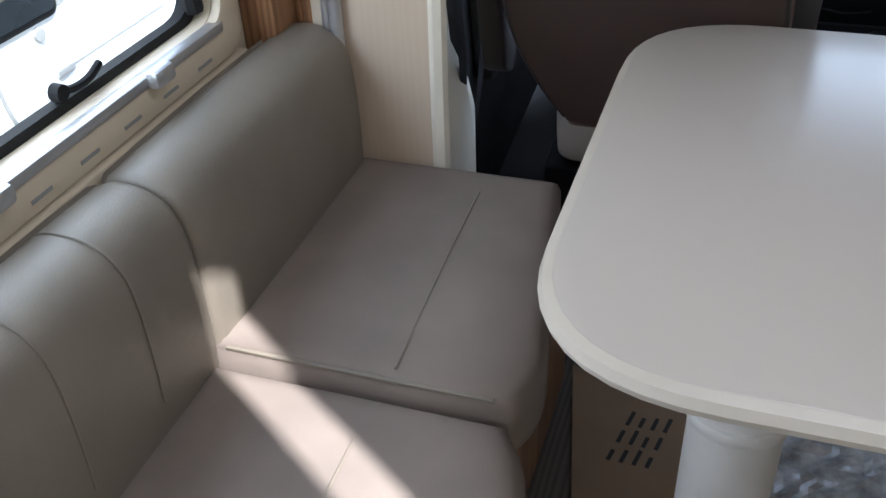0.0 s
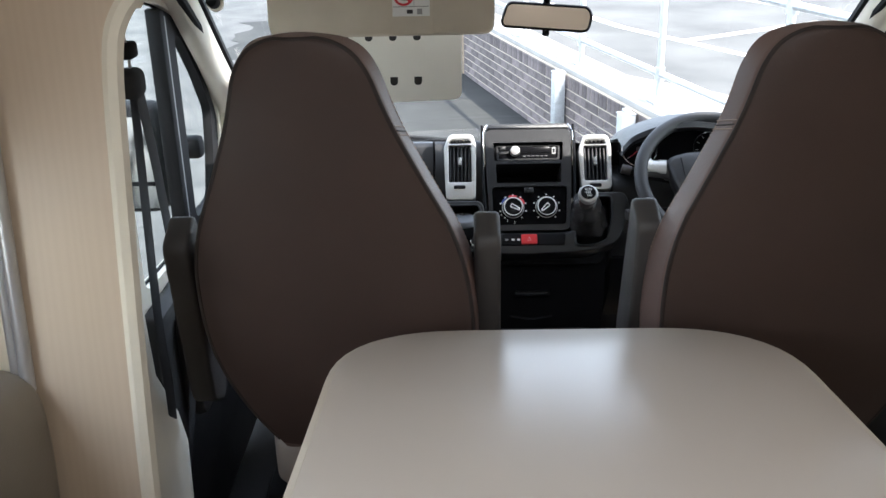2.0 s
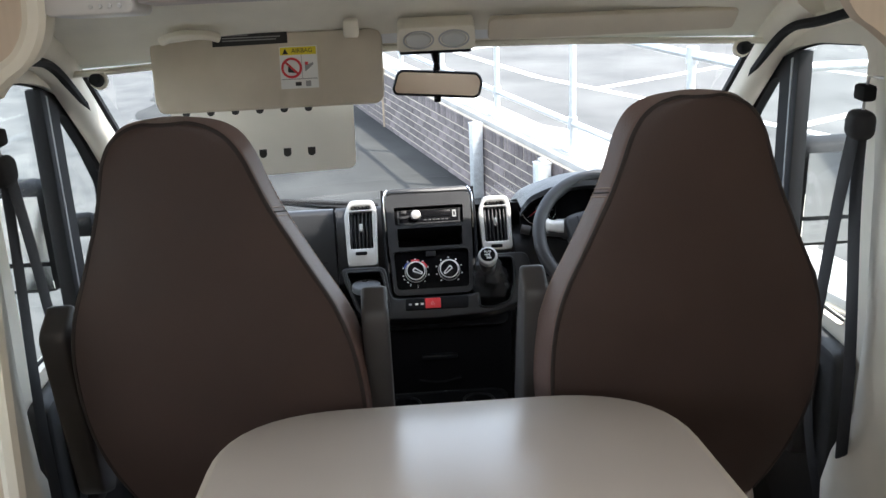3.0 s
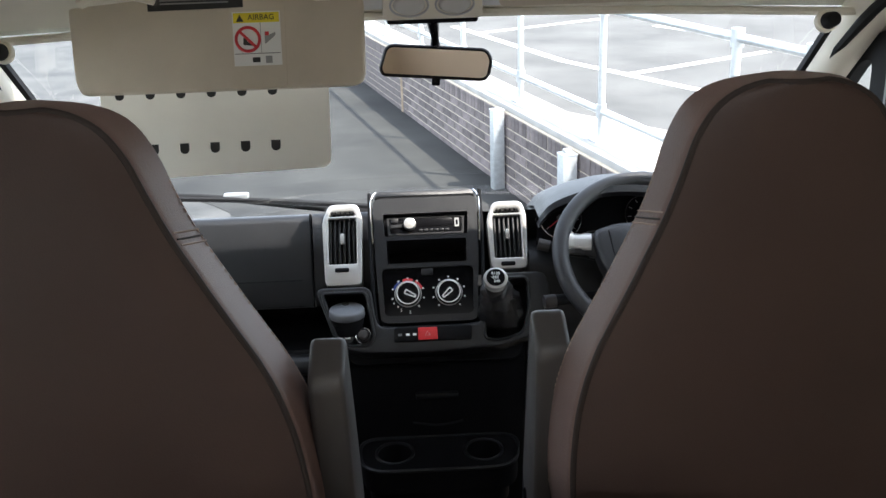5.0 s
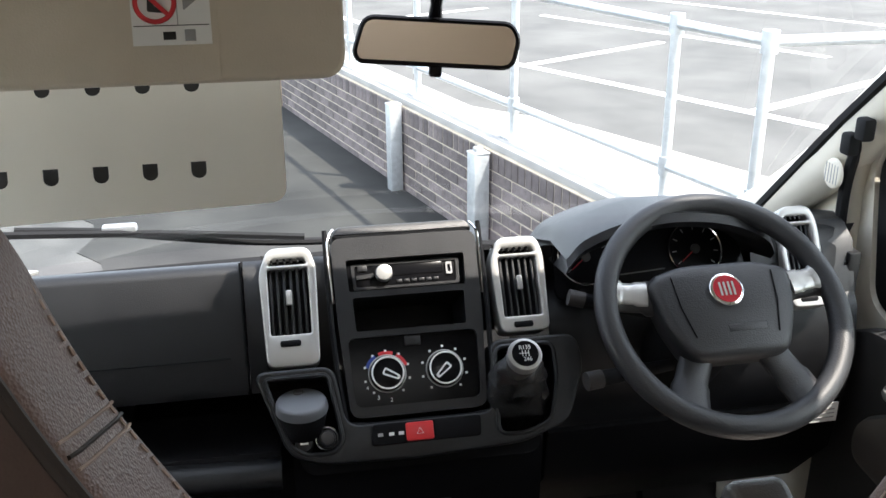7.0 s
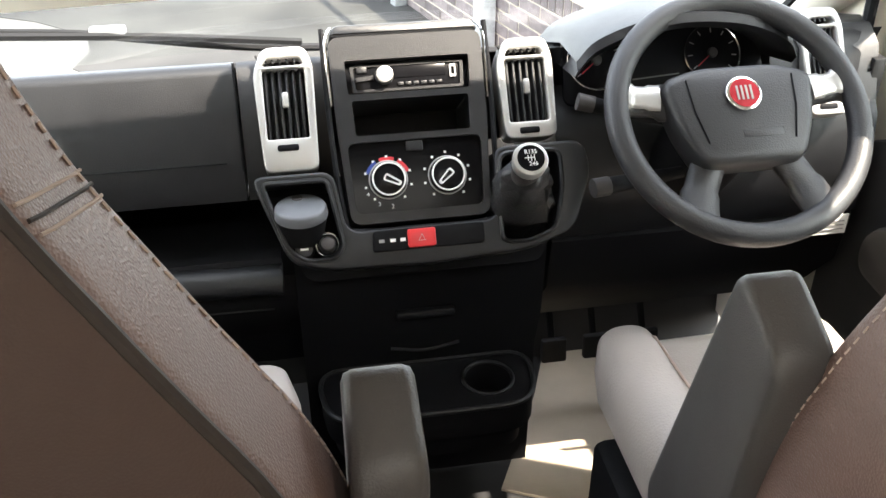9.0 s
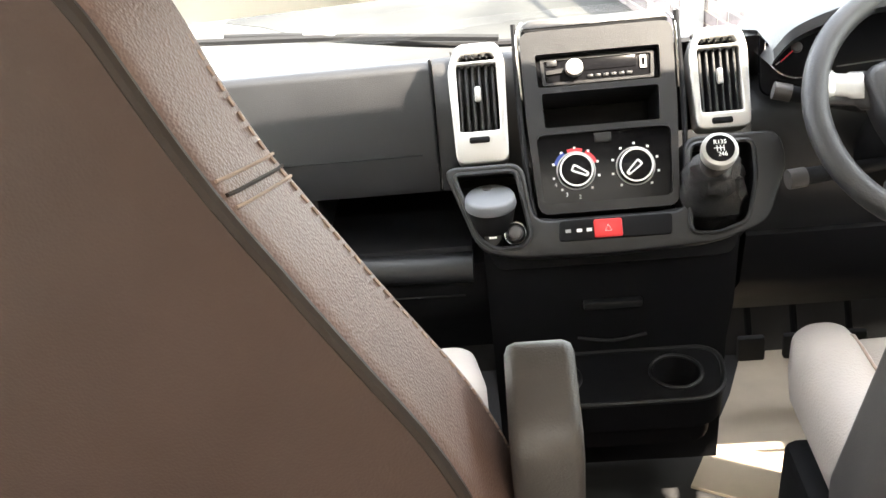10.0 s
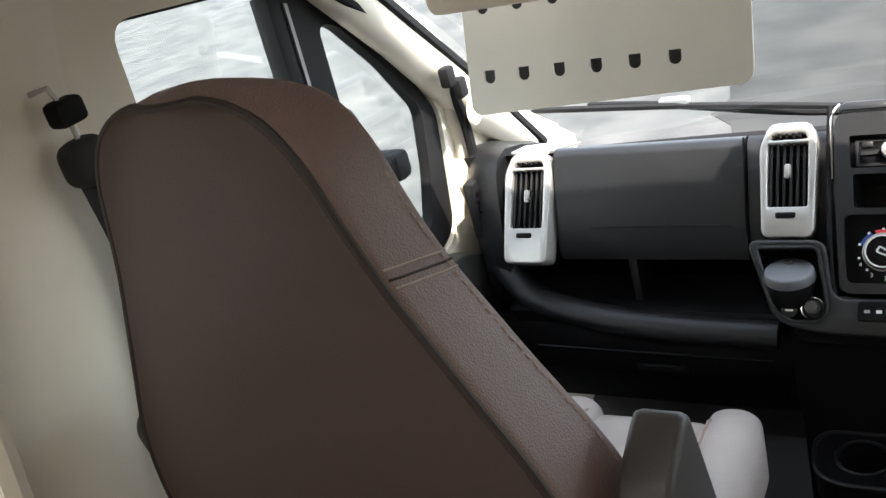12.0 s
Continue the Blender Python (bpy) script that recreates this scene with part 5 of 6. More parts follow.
for x in (-0.108, 0.09):
    dm = CLM @ Matrix.Translation((x, -0.005, 0.001))
    dl = part("dial", disc(0.047, 0.047, 0.0, 0.002, dm, 32), M_BLACK, cf)
    part("ring", ring(0.048, 0.0016, 0.003, dm, 36, 6), M_CHROME, dl)
    part("hub", disc(0.009, 0.008, 0.002, 0.007, dm, 16, 0.001), M_ARM, dl)
    for i in range(9):
        b = radians(-40 + i * 32)
        part("tick", boxed(0.034, 0.042, -0.0008, 0.0008, 0.002, 0.0027, m=dm @ Matrix.Rotation(b, 4, "Z")), M_GREYPRINT, dl)
    part("needle", boxed(-0.004, 0.034, -0.0008, 0.0008, 0.004, 0.005, m=dm @ Matrix.Rotation(radians(218), 4, "Z")), M_REDPRINT, dl)
part("divider_line", tube([CLM @ Vector(p) for p in ((-0.05, -0.04, 0.002), (0.03, -0.035, 0.002))], 0.0012, 5), M_SILVER, cf)

# steering wheel
wheel = thing("steering_wheel", "dark grey three-spoke steering wheel with red round badge", "steering wheel")
WN = Vector((0, -0.66, 0.75)).normalized()
WU = Vector((0, WN.z, -WN.y))
WM = Matrix(((1, WU.x, WN.x, 0.468), (0, WU.y, WN.y, -0.188), (0, WU.z, WN.z, 0.690), (0, 0, 0, 1)))
M_WHEEL = leather("dark_grey_wheel_leather", (0.024, 0.024, 0.026), 0.48, 420, 0.2)
part("rim", ring(0.186, 0.018, 0.0, WM, 64, 16), M_WHEEL, wheel, smooth=80)
hub = part("airbag_cover", slab(round_poly([(-0.118, 0.055), (-0.06, 0.072), (0.06, 0.072), (0.118, 0.055), (0.105, -0.02), (0.078, -0.082), (-0.078, -0.082), (-0.105, -0.02)], 0.022, 5), -0.035, 0.022, m=WM, bevel=0.012), M_WHEEL, wheel, "dark grey airbag cover", smooth=60)
for s in (-1, 1):
    part("spoke", tube([WM @ Vector(p) for p in smooth_path([(s * 0.09, 0.03, -0.012), (s * 0.14, 0.036, -0.012), (s * 0.183, 0.038, -0.004)])], [0.030] * 4 + [0.024] * 6 + [0.028] * 3, 10, flat=0.45, up=WN), M_WHEEL, wheel, smooth=80)
    part("spoke_insert", tube([WM @ Vector(p) for p in smooth_path([(s * 0.118, 0.034, 0.003), (s * 0.15, 0.038, 0.002), (s * 0.168, 0.042, 0.004)])], [0.021] * 4 + [0.018] * 5 + [0.021] * 4, 10, flat=0.25, up=WN), M_SILVER, wheel, "silver spoke insert", smooth=80)
    part("spoke", tube([WM @ Vector(p) for p in smooth_path([(s * 0.055, -0.06, -0.012), (s * 0.082, -0.115, -0.012), (s * 0.095, -0.158, -0.002)])], [0.026] * 6 + [0.03] * 7, 10, flat=0.45, up=WN), M_WHEEL, wheel, smooth=80)
    part("crease", tube([WM @ Vector(p) for p in ((s * 0.082, 0.05, 0.0225), (s * 0.078, 0.0, 0.0228), (s * 0.066, -0.05, 0.0225))], 0.0014, 5), M_DASH_DARK, hub)
BD = WM @ Matrix.Translation((0.0, 0.022, 0.022))
bdg = part("badge", disc(0.028, 0.027, 0.0, 0.006, BD, 32, 0.002), M_CHROME, hub, "chrome ring badge")
part("badge_face", disc(0.0225, 0.0225, 0.006, 0.0068, BD, 32), M_BADGE, bdg, "dark red badge face")
for x in (-0.011, -0.004, 0.003, 0.010):
    part("badge_bar", boxed(x - 0.0015, x + 0.0015, -0.011, 0.011, 0.0068, 0.0078, m=BD), M_SILVER, bdg)
part("embossed_mark", boxed(-0.012, 0.05, -0.045, -0.033, 0.0215, 0.0226, 0.001, m=WM), M_WHEEL, hub)
part("column", tube([WM @ Vector((0, 0, -0.02)), WM @ Vector((0, 0.01, -0.22))], [0.06, 0.075], 20), M_DASH_DARK, wheel, "black steering column shroud")
for p, q, r in (((-0.08, 0.02, -0.055), (-0.20, 0.055, -0.05), 0.012), ((-0.08, -0.06, -0.06), (-0.20, -0.075, -0.05), 0.013), ((0.08, 0.02, -0.055), (0.2, 0.06, -0.05), 0.012)):
    sk = part("stalk", tube([WM @ Vector(p), WM @ Vector(q)], [r * 0.7, r], 12), M_DASH_DARK, wheel, "black column stalk")
    e = Vector(q) - Vector(p)
    part("stalk_tip", tube([WM @ Vector(q), WM @ (Vector(q) + e.normalized() * 0.025)], r * 1.1, 12), M_ARM, sk)
lb = tagged(part("service_label", boxed(0.685, 0.765, -0.088, -0.085, 0.395, 0.433), M_WHITE, None), "small white sticker under the steering wheel", "sticker")
part("symbol", boxed(0.692, 0.702, -0.0895, -0.0885, 0.407, 0.425), M_YELLOW, lb)
for k in range(3):
    part("text_line", boxed(0.71, 0.758, -0.0895, -0.0885, 0.404 + k * 0.008, 0.406 + k * 0.008), M_GREYPRINT, lb)

# ---- windscreen top: visor, lamp console, mirror, price board ----
VT = Matrix.Rotation(radians(-16), 4, "X")
VM = Matrix.Translation((0, -0.245, 1.168)) @ VT
visor = thing("sun_visor", "beige vinyl sun visor folded down, with warning labels", "sun visor")
part("board", slab(round_poly([(-0.635, -0.06), (-0.625, -0.085), (-0.10, -0.085), (-0.098, 0.09), (-0.64, 0.09)], 0.03, 6), -0.011, 0.011, m=VM @ FRONT.to_3x3().to_4x4(), bevel=0.006), M_VISOR, visor, smooth=60)
part("patch", slab(round_poly([(-0.345, -0.083), (-0.245, -0.083), (-0.243, 0.07), (-0.345, 0.07)], 0.004), 0.011, 0.0125, m=VM @ FRONT.to_3x3().to_4x4()), M_VISOR, visor)
LM = VM @ FRONT.to_3x3().to_4x4()
bk = part("black_label", boxed(-0.492, -0.318, 0.068, 0.094, 0.0115, 0.013, m=LM @ Matrix.Rotation(radians(0.6), 4, "Z")), M_BLACKPRINT, visor, "black printed label")
for k, (a, b) in enumerate(((-0.475, -0.41), (-0.47, -0.335), (-0.47, -0.345))):
    part("text_line", boxed(a, b, 0.086 - k * 0.006, 0.0885 - k * 0.006 + (0.003 if k == 0 else 0), 0.013, 0.0136, m=LM), M_GREYPRINT, bk)
ab = part("warning_label", boxed(-0.340, -0.252, -0.042, 0.056, 0.0127, 0.0137, m=LM), M_WHITE, visor, "airbag warning label")
part("yellow_band", boxed(-0.338, -0.254, 0.036, 0.054, 0.0137, 0.0143, m=LM), M_YELLOW, ab)
writing("AIRBAG", 0.014, LM @ Matrix.Translation((-0.287, 0.045, 0.0146)), M_BLACKPRINT, ab)
part("hazard_mark", slab([(-0.333, 0.038), (-0.319, 0.038), (-0.326, 0.051)], 0.0143, 0.0149, m=LM), M_BLACKPRINT, ab)
part("ban_ring", ring(0.0215, 0.0028, 0.0145, LM @ Matrix.Translation((-0.313, 0.006, 0)), 32, 6), M_REDPRINT, ab)
part("ban_bar", boxed(-0.02, 0.02, -0.0025, 0.0025, 0.0142, 0.0155, m=LM @ Matrix.Translation((-0.313, 0.006, 0)) @ Matrix.Rotation(radians(-45), 4, "Z")), M_REDPRINT, ab)
part("ban_symbol", slab(round_poly([(-0.322, -0.004), (-0.304, -0.006), (-0.304, -0.002), (-0.314, 0.002), (-0.317, 0.012), (-0.321, 0.011)], 0.003), 0.0137, 0.0141, m=LM), M_BLACKPRINT, ab)
part("pictogram", slab(round_poly([(-0.282, -0.004), (-0.272, 0.004), (-0.262, 0.012), (-0.262, 0.018), (-0.276, 0.012), (-0.282, 0.02)], 0.003), 0.0137, 0.0141, m=LM), M_GREYPRINT, ab)
part("pictogram", boxed(-0.281, -0.274, 0.012, 0.019, 0.0142, 0.0146, m=LM), M_REDPRINT, ab)
part("divider_line", boxed(-0.338, -0.254, -0.0205, -0.0195, 0.0137, 0.0142, m=LM), M_BLACKPRINT, ab)
part("divider_line", boxed(-0.2895, -0.2885, -0.020, 0.036, 0.0137, 0.0142, m=LM), M_GREYPRINT, ab)
part("hand_symbol", boxed(-0.306, -0.292, -0.036, -0.027, 0.0137, 0.0142, m=LM), M_BLACKPRINT, ab)
part("book_symbol", boxed(-0.282, -0.270, -0.038, -0.025, 0.0137, 0.0142, m=LM), M_GREYPRINT, ab)
part("clip", boxed(-0.185, -0.150, -0.30, -0.255, 1.245, 1.285, 0.006), M_TRIM, visor, "cream visor clip")
part("hinge", tube(smooth_path([(-0.60, -0.275, 1.255), (-0.56, -0.29, 1.268), (-0.50, -0.285, 1.266), (-0.47, -0.27, 1.256)]), 0.011, 8), M_TRIM, visor, "cream visor hinge")
dv = thing("sun_visor", "beige sun visor folded flat above the windscreen", "sun visor")
part("board", slab(round_poly([(0.15, -0.028), (0.735, -0.028), (0.74, 0.03), (0.15, 0.035)], 0.015, 5), -0.004, 0.012, m=Matrix.Translation((0, -0.262, 1.248)) @ Matrix.Rotation(radians(35), 4, "X") @ FRONT.to_3x3().to_4x4(), bevel=0.003), M_VISOR, dv)
lampc = thing("reading_lamp_console", "pale grey reading lamp console above the mirror", "lamp")
LC = Matrix.Translation((0.028, -0.272, 1.238)) @ Matrix.Rotation(radians(30), 4, "X") @ FRONT.to_3x3().to_4x4()
part("housing", slab(round_poly([(-0.092, -0.034), (0.092, -0.034), (0.088, 0.034), (-0.088, 0.034)], 0.012, 4), -0.03, 0.014, m=LC, bevel=0.004), M_TRIM, lampc)
for x in (-0.042, 0.04):
    ln = part("lens", disc(0.027, 0.022, 0.012, 0.02, LC @ Matrix.Translation((x, 0, 0)) @ Matrix.Diagonal((1.15, 0.8, 1, 1)), 24, 0.002), M_PALE_LIGHT, lampc, "clear lamp lens")
    part("lens_ring", ring(0.03, 0.002, 0.015, LC @ Matrix.Translation((x, 0, 0)) @ Matrix.Diagonal((1.15, 0.8, 1, 1)), 28, 6), M_ALU, ln)
mir = thing("rear_view_mirror", "black-framed rear-view mirror on a short stalk", "mirror")
MM = Matrix.Translation((0.034, -0.13, 1.101)) @ Matrix.Rotation(radians(4), 4, "Y") @ Matrix.Rotation(radians(-6), 4, "Z") @ Matrix.Rotation(radians(-4), 4, "X") @ FRONT.to_3x3().to_4x4()
MO = round_poly([(-0.112, -0.018), (-0.106, -0.03), (0.106, -0.03), (0.112, 0.012), (0.10, 0.03), (-0.10, 0.03)], 0.016, 5)
part("shell", slab(MO, -0.025, 0.004, m=MM, bevel=0.006), M_BLACK, mir, smooth=50)
part("rim", tube([MM @ Vector((x * 0.985, y * 0.96, 0.004)) for x, y in MO], 0.004, 6, True), M_BLACK, mir)
part("mirror_glass", slab([(x * 0.965, y * 0.90) for x, y in MO], 0.004, 0.0065, m=MM), M_MIRROR, mir)
part("stalk", tube([(0.034, -0.11, 1.115), (0.034, -0.13, 1.15), (0.028, -0.17, 1.20)], [0.012, 0.008, 0.014], 10), M_BLACK, mir)
part("dip_lever", boxed(-0.008, 0.010, -0.048, -0.028, -0.02, -0.004, 0.004, m=MM), M_BLACK, mir)
part("mount", boxed(-0.058, 0.115, -0.215, -0.17, 1.188, 1.2, 0.005), M_BLACK, mir)
# price board with punched slots, hung on the screen
PB_T = Matrix.Translation((0, -0.205, 1.0)) @ Matrix.Rotation(radians(-16), 4, "X") @ FRONT.to_3x3().to_4x4()
holes = []
for r, yy in enumerate((-0.035, 0.073)):
    for k in range(6):
        cx = -0.5845 + 0.0594 * k + (0.0 if r == 0 else -0.001)
        holes.append([(cx - 0.0095, yy + 0.010), (cx - 0.0095, yy - 0.003)] + [(cx - 0.0095 * math.cos(math.pi * j / 6), yy - 0.003 - 0.008 * math.sin(math.pi * j / 6)) for j in range(1, 6)] + [(cx + 0.0095, yy - 0.003), (cx + 0.0095, yy + 0.010)])
board = thing("price_board", "white punched price board hung behind the sun visor", "board")
part("plate", slab(round_poly([(-0.622, -0.095), (-0.180, -0.082), (-0.178, 0.14), (-0.622, 0.14)], 0.022, 5), -0.002, 0.002, holes, PB_T), M_BOARD, board, smooth=0)
for hl in holes:
    hx, hy = (hl[0][0] + hl[-1][0]) / 2, hl[0][1]
    part("tongue", boxed(hx - 0.012, hx + 0.012, hy - 0.028, hy + 0.003, -0.007, -0.005, m=PB_T), M_BLACKPRINT, board, "black backing tongue")

# ---- seat belts ----
for s in (-1, 1):
    belt = thing("seat_belt", "black seat belt hanging from the cab pillar", "seat belt", "seat belts")
    A = Vector((s * 0.775, -0.832, 1.143))
    part("anchor", cushion(A.x - 0.025, A.x + 0.02, A.y - 0.028, A.y + 0.028, A.z - 0.06, A.z - 0.005, 0.018, 0.0, 5), M_BELT, belt, "black belt guide", smooth=70)
    part("anchor_top", boxed(A.x - 0.014, A.x + 0.014, A.y - 0.02, A.y + 0.02, A.z + 0.012, A.z + 0.042, 0.007), M_RUBBER, belt)
    part("pin", tube([A + Vector((s * 0.02, -0.02, 0.055)), A + Vector((0, -0.01, 0.058)), A + Vector((0, 0, 0.03)), A + Vector((0, 0, -0.01))], 0.003, 6), M_ALU, belt)
    part("webbing", tube(smooth_path([A + Vector((0.0, 0, -0.03)), A + Vector((s * 0.012, 0.01, -0.2)), A + Vector((s * 0.0, -0.06, -0.48)), A + Vector((-s * 0.01, -0.09, -0.66)), A + Vector((s * 0.02, -0.05, -0.95))]), 0.024, 8, flat=0.09, up=(1, 0, 0.01)), M_BELT, belt)
    part("webbing", tube(smooth_path([A + Vector((-s * 0.004, 0.012, -0.03)), A + Vector((-s * 0.002, 0.05, -0.2)), A + Vector((s * 0.0, 0.085, -0.42)), A + Vector((-s * 0.005, 0.10, -0.55))]), 0.024, 8, flat=0.09, up=(1, 0, 0.01)), M_BELT, belt)
    tg = part("tongue", boxed(A.x - s * 0.012 - 0.006, A.x - s * 0.012 + 0.006, A.y + 0.08, A.y + 0.13, A.z - 0.56, A.z - 0.51, 0.004), M_CHROME, belt, "chrome belt tongue")
    part("webbing", tube(smooth_path([A + Vector((-s * 0.005, 0.10, -0.55)), A + Vector((s * 0.0, 0.06, -0.75)), A + Vector((s * 0.02, -0.02, -0.95))]), 0.022, 8, flat=0.09, up=(1, 0, 0.01)), M_BELT, belt)
    # door mirror outside
    dm = thing("door_mirror", "black door mirror with two glasses on an arm", "door mirror", "door mirrors")
    part("housing", cushion(s * 1.08 - 0.10, s * 1.08 + 0.11, -0.16, -0.04, 0.60, 0.90, 0.045, 0.0, 7), M_RUBBER, dm, smooth=70)
    part("mirror_glass", boxed(s * 1.08 - 0.082, s * 1.08 + 0.092, -0.166, -0.161, 0.70, 0.875, 0.0), M_MIRROR, dm, "large mirror glass")
    part("mirror_glass", boxed(s * 1.08 - 0.082, s * 1.08 + 0.092, -0.166, -0.161, 0.625, 0.688, 0.0), M_MIRROR, dm, "small wide-angle mirror glass")
    part("arm", boxed(min(s * 0.88, s * 1.02), max(s * 0.88, s * 1.02), -0.11, -0.06, 0.74, 0.80, 0.015), M_RUBBER, dm)

# footwell mat, pedals
FRAME = LEVEL
tagged(part("floor_mat", slab([(0.175, 0.10), (0.40, -0.02), (0.62, 0.0), (0.62, 0.60), (0.40, 0.60), (0.33, 0.42)], -0.03, -0.024), M_MAT, None), "beige paper protection mat in the driver's footwell", "mat")
for x in (0.36, 0.46, 0.58):
    pd = thing("pedal", "black rubber pedal on a black arm", "pedal", "pedals")
    part("pad", boxed(x - 0.03, x + 0.03, 0.36, 0.38, 0.10, 0.16, 0.006), M_RUBBER, pd)
    part("arm", tube([(x, 0.38, 0.13), (x, 0.43, 0.25), (x, 0.40, 0.42)], 0.008, 8), M_DASH_DARK, pd)
fw = tagged(part("firewall", boxed(-0.88, 0.88, 0.60, 0.64, -0.1, 0.72), M_CARPET, None), "black carpeted bulkhead under the dashboard", "bulkhead", kind="structure")
cb = thing("cardboard_sheet", "brown printed cardboard sheet lying under the table", "cardboard")
part("sheet", slab([(-0.47, -1.10), (-0.40, -1.45), (-0.20, -1.42), (-0.22, -1.10)], 0.001, 0.006), M_CARDBOARD, cb)
for k in range(4):
    for j in range(3):
        u0 = -0.07 + j * 0.05
        part("print_bar", boxed(u0, u0 + 0.028 + 0.006 * ((k + j) % 3), -0.004, 0.004, 0.006, 0.0066, m=Matrix.Translation((-0.34 + 0.024 * k, -1.27, 0)) @ Matrix.Rotation(radians(78), 4, "Z")), M_BLACKPRINT, cb)
M_WRAP = mat("crumpled_clear_wrap", (0.42, 0.44, 0.47), 0.15, vary=0.5, scale=22, bump=1.0, grain=35)
wr = bmesh.new()
bmesh.ops.create_grid(wr, x_segments=40, y_segments=30, size=0.5)
for v in wr.verts:
    v.co = Vector((0.14 + v.co.x * 0.56, -1.28 + v.co.y * 0.44, 0.012 + 0.010 * noise.noise(v.co * 14) + 0.006 * noise.noise(v.co * 33)))
tagged(part("plastic_wrap", wr, M_WRAP, None, smooth=0), "crumpled silvery plastic floor protection film", "plastic film")

# ---- neighbours outside the windows ----
FRAME = LEVEL
GZ = -0.95


def coach(x, y0, y1, lab):
    """A white motorhome parked alongside: body, dark window, stripes, seams, wheels."""
    v = thing("parked_motorhome", lab, "motorhome", "parked vehicles")
    body = part("body", slab(round_poly([(y0, GZ + 0.35), (y1, GZ + 0.35), (y1, GZ + 2.5), (y1 - 0.4, GZ + 2.95), (y0, GZ + 2.95)], 0.12), 0, 2.2, m=at_side(x - 2.2), bevel=0.02), M_VANWHITE, v, smooth=50)
    w = part("window", slab(round_poly([(-1.05, 0.395), (-0.40, 0.39), (-0.40, 0.85), (-1.05, 0.85)], 0.03), 0, 0.02, m=at_side(x), bevel=0.004), M_TINT, body, "dark window")
    part("window_seal", slab(round_poly([(-1.07, 0.375), (-0.385, 0.37), (-0.385, 0.87), (-1.07, 0.87)], 0.04), 0, 0.012, [round_poly([(-1.045, 0.40), (-0.405, 0.395), (-0.405, 0.845), (-1.045, 0.845)], 0.03)], at_side(x), 0.003), M_RUBBER, w)
    part("stripe", slab(round_poly([(-0.38, 0.415), (0.04, 0.455), (0.085, 0.495), (-0.38, 0.46)], 0.012), 0.0, 0.004, m=at_side(x)), M_BLUEPRINT, body, "dark blue stripe")
    part("stripe", slab([(-0.38, 0.385), (-0.05, 0.415), (0.03, 0.435), (-0.38, 0.402)], 0.0, 0.004, m=at_side(x)), M_GREYPRINT, body, "grey stripe")
    part("roundel", disc(0.022, 0.022, 0.004, 0.008, Matrix.Translation((x, 0.045, 0.49)) @ SIDE, 20), M_WHITE, body)
    part("seam", boxed(x - 0.004, x + 0.003, -0.42, y1 - 0.2, 0.196, 0.203), M_GREYPRINT, body)
    part("strip_end", boxed(x, x + 0.012, -0.46, -0.38, 0.185, 0.212, 0.004), M_ALU, body)
    part("cap", disc(0.021, 0.020, 0, 0.012, Matrix.Translation((x, -0.485, 0.338)) @ SIDE, 18), M_GREYPRINT, body, "grey filler cap")
    part("door_seam", tube(smooth_path([(x + 0.002, -0.70, 0.36), (x + 0.002, -0.69, 0.22), (x + 0.002, -0.66, 0.10), (x + 0.002, -0.60, -0.05), (x + 0.002, -0.58, -0.4)]), 0.007, 6), M_GREYPRINT, body)
    for y in (y0 + 1.2, y1 - 0.9):
        wh = part("wheel", disc(0.33, 0.33, -0.2, 0.0, Matrix.Translation((x + 0.01, y, GZ + 0.33)) @ SIDE, 30, 0.02), M_TYRE, v, "black tyre")
        part("rim", disc(0.21, 0.19, 0.0, 0.015, Matrix.Translation((x + 0.01, y, GZ + 0.33)) @ SIDE, 26, 0.004), M_SILVER, wh)
    return v


coach(-2.2, -4.4, 0.35, "white motorhome with blue stripe parked alongside")


def car(cx, cy, ang, paint, lab):
    c = thing("parked_car", lab, "car", "parked cars")
    m = Matrix.Translation((cx, cy, GZ + 0.25)) @ Matrix.Rotation(radians(ang), 4, "Z")
    prof = round_poly([(-2.1, 0.25), (-2.05, 0.62), (-1.2, 0.82), (-0.6, 1.28), (0.9, 1.30), (1.6, 0.88), (2.05, 0.80), (2.1, 0.25)], 0.14, 5)
    part("body", slab(prof, -0.85, 0.85, m=m @ Matrix(((1, 0, 0, 0), (0, 0, 1, 0), (0, 1, 0, 0), (0, 0, 0, 1))), bevel=0.05), paint, c, smooth=50)
    for s in (-1, 1):
        part("window", slab(round_poly([(-1.0, 0.85), (-0.52, 1.2), (0.85, 1.22), (1.35, 0.88)], 0.05), s * 0.855, s * 0.865, m=m @ Matrix(((1, 0, 0, 0), (0, 0, 1, 0), (0, 1, 0, 0), (0, 0, 0, 1)))), M_TINT, c)
        for x in (-1.3, 1.3):
            wh = part("wheel", disc(0.31, 0.31, -0.1, 0.1, m @ Matrix.Translation((x, s * 0.78, 0.31)) @ Matrix.Rotation(radians(90), 4, "X"), 26, 0.02), M_TYRE, c)
            part("rim", disc(0.2, 0.2, -0.105, 0.105, m @ Matrix.Translation((x, s * 0.78, 0.31)) @ Matrix.Rotation(radians(90), 4, "X"), 20), M_SILVER, wh)
    return c


car(-4.6, 10.8, 75, M_VANWHITE, "white car parked in the yard")
car(-1.42, 11.3, 97, M_CARRED, "red car parked at the end of the yard")
FRAME = SLOPE
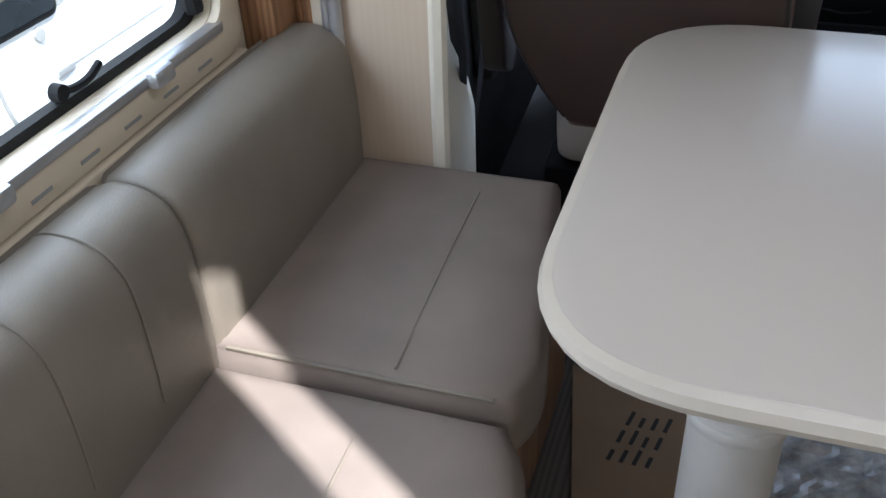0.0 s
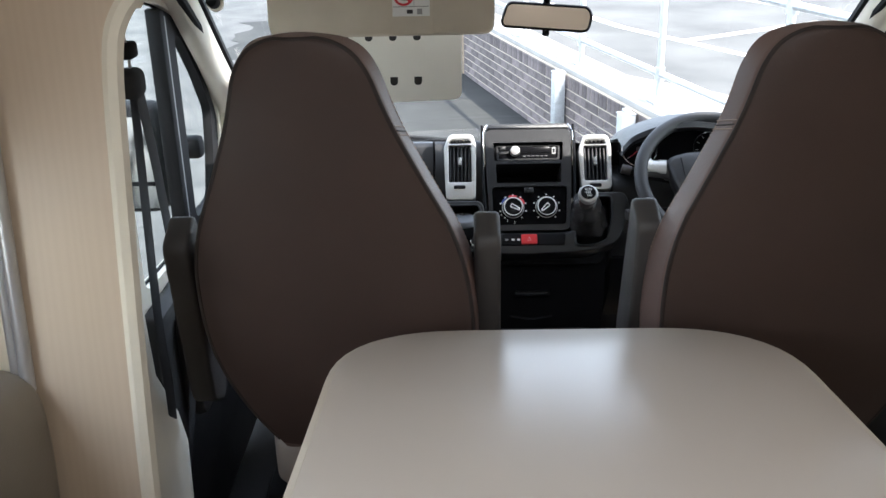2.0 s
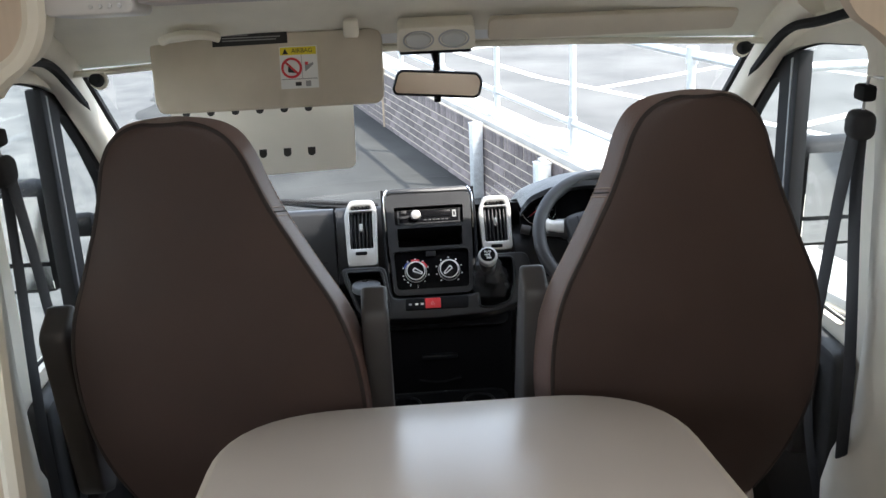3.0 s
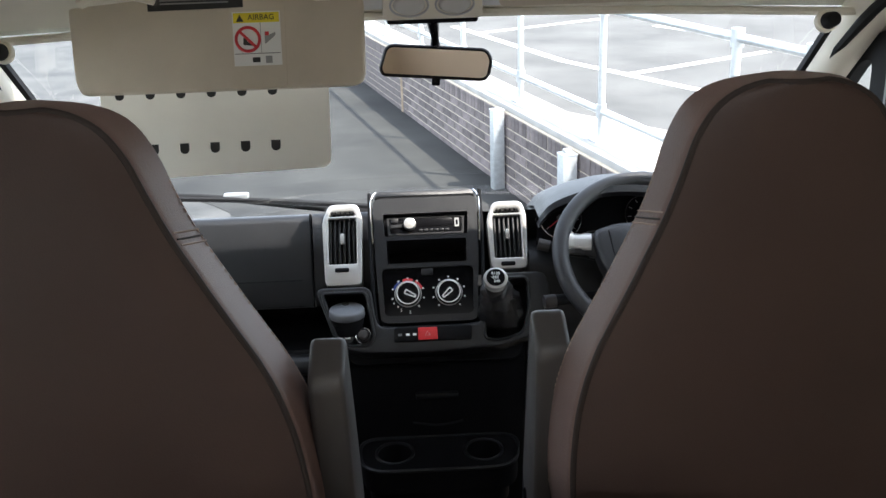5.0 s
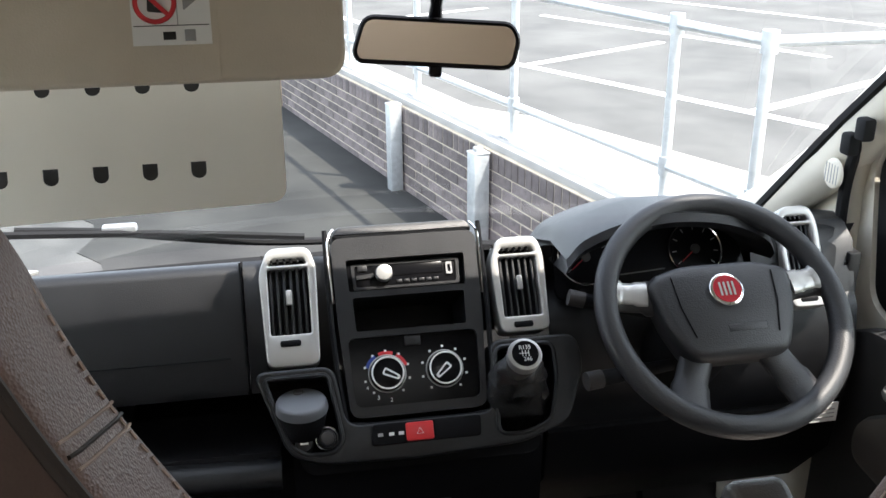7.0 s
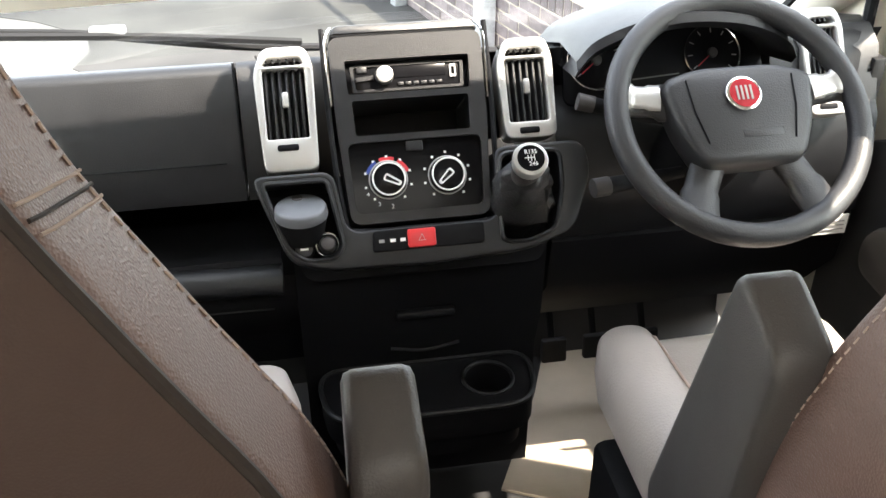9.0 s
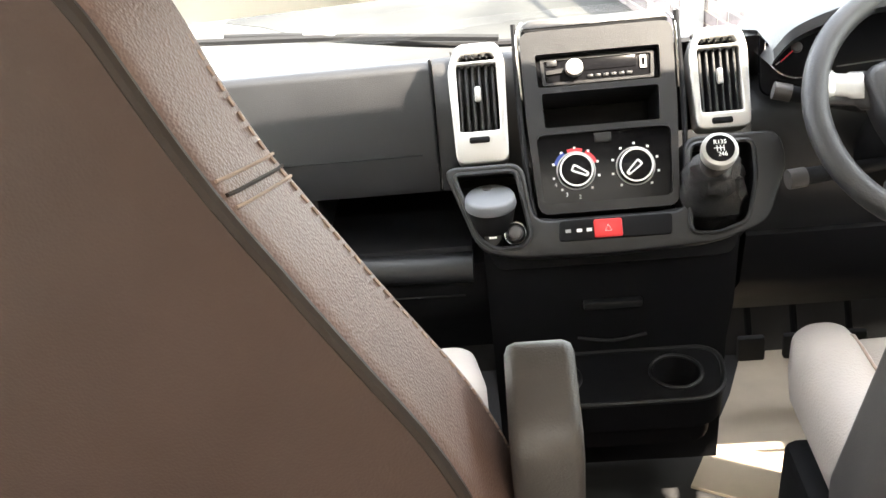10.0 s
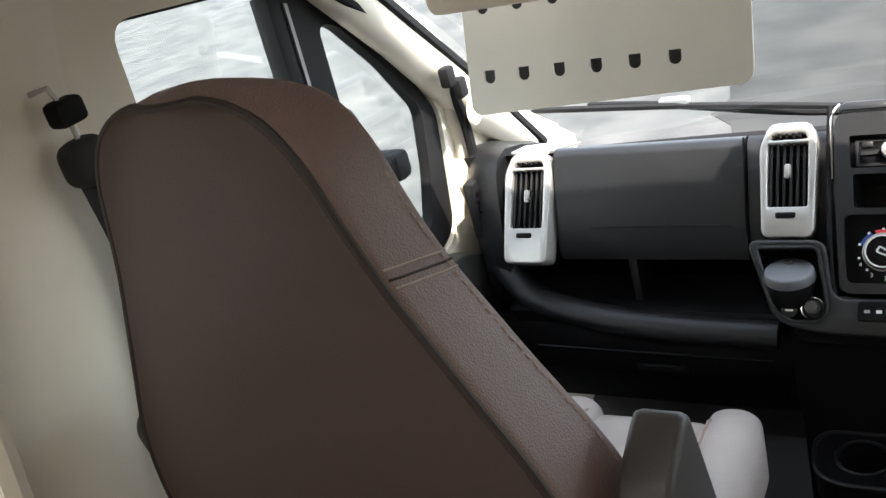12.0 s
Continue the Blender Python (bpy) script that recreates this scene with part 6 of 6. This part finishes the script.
# far end of the yard: low red brick wall, red car, timber post, third bollard
FAR = part("wall_far", boxed(-0.62, 0.2, 9.9, 10.15, GROUND, GROUND + 0.58), M_REDBRICK, None)
tagged(FAR, "low red brick wall at the end of the yard", "brick wall", kind="structure")
part("coping", boxed(-0.63, 0.2, 9.88, 10.17, GROUND + 0.58, GROUND + 0.63, 0.006), M_COPING, FAR, "pale concrete coping")
tp = thing("timber_post", "short weathered timber post beside the wall", "post")
part("post", boxed(-0.18, -0.06, 7.95, 8.07, GROUND, GROUND + 0.65, 0.008), M_TIMBER, tp)
part("cap", boxed(-0.185, -0.055, 7.945, 8.075, GROUND + 0.65, GROUND + 0.665, 0.004), M_TIMBER, tp)
# ---- bricks of the retaining wall ----
BL, BH, J = 0.215, 0.065, 0.010


def brick_mesh(lx, ly, lz):
    bm = boxed(0, lx, 0, ly, 0, lz, 0.004, 1)
    bmesh.ops.transform(bm, matrix=(SLOPE @ WALL_M).to_3x3().to_4x4(), verts=bm.verts)
    me = bpy.data.meshes.new("brick")
    bm.to_mesh(me)
    bm.free()
    me.materials.append(M_BRICK)
    return me


stretcher = brick_mesh(BL, 0.10, BH)
rest = bmesh.new()


def lay(me, u, z, near, size):
    off = 0.003 * random.random()
    if near:
        ob = new("brick", me)
        ob.location = SLOPE @ WALL_M @ Vector((u, off, z))
        ob.parent = wall_core
    else:
        box(rest, u, u + size[0], off, off + 0.1, z, z + size[1], m=WALL_M)


rowlock = brick_mesh(BH, 0.10, 0.105)
u = -3.0
while u < 8.6:
    lay(rowlock, u, WALL_TOP - 0.052 - 0.105, 0.0 < u < 3.4, (BH, 0.105))
    u += BH + J
row, z = 0, WALL_TOP - 0.052 - 0.115 - BH
while z > GROUND - 0.06:
    u = -3.0 + (0.1125 if row % 2 else 0)
    while u < 8.6:
        lay(stretcher, u, z, -1.2 < u < 4.0, (BL, BH))
        u += BL + J
    z -= BH + J
    row += 1
FRAME = SLOPE
tagged(part("far_bricks", rest, M_BRICK, wall_core, smooth=0), kind="stuff")
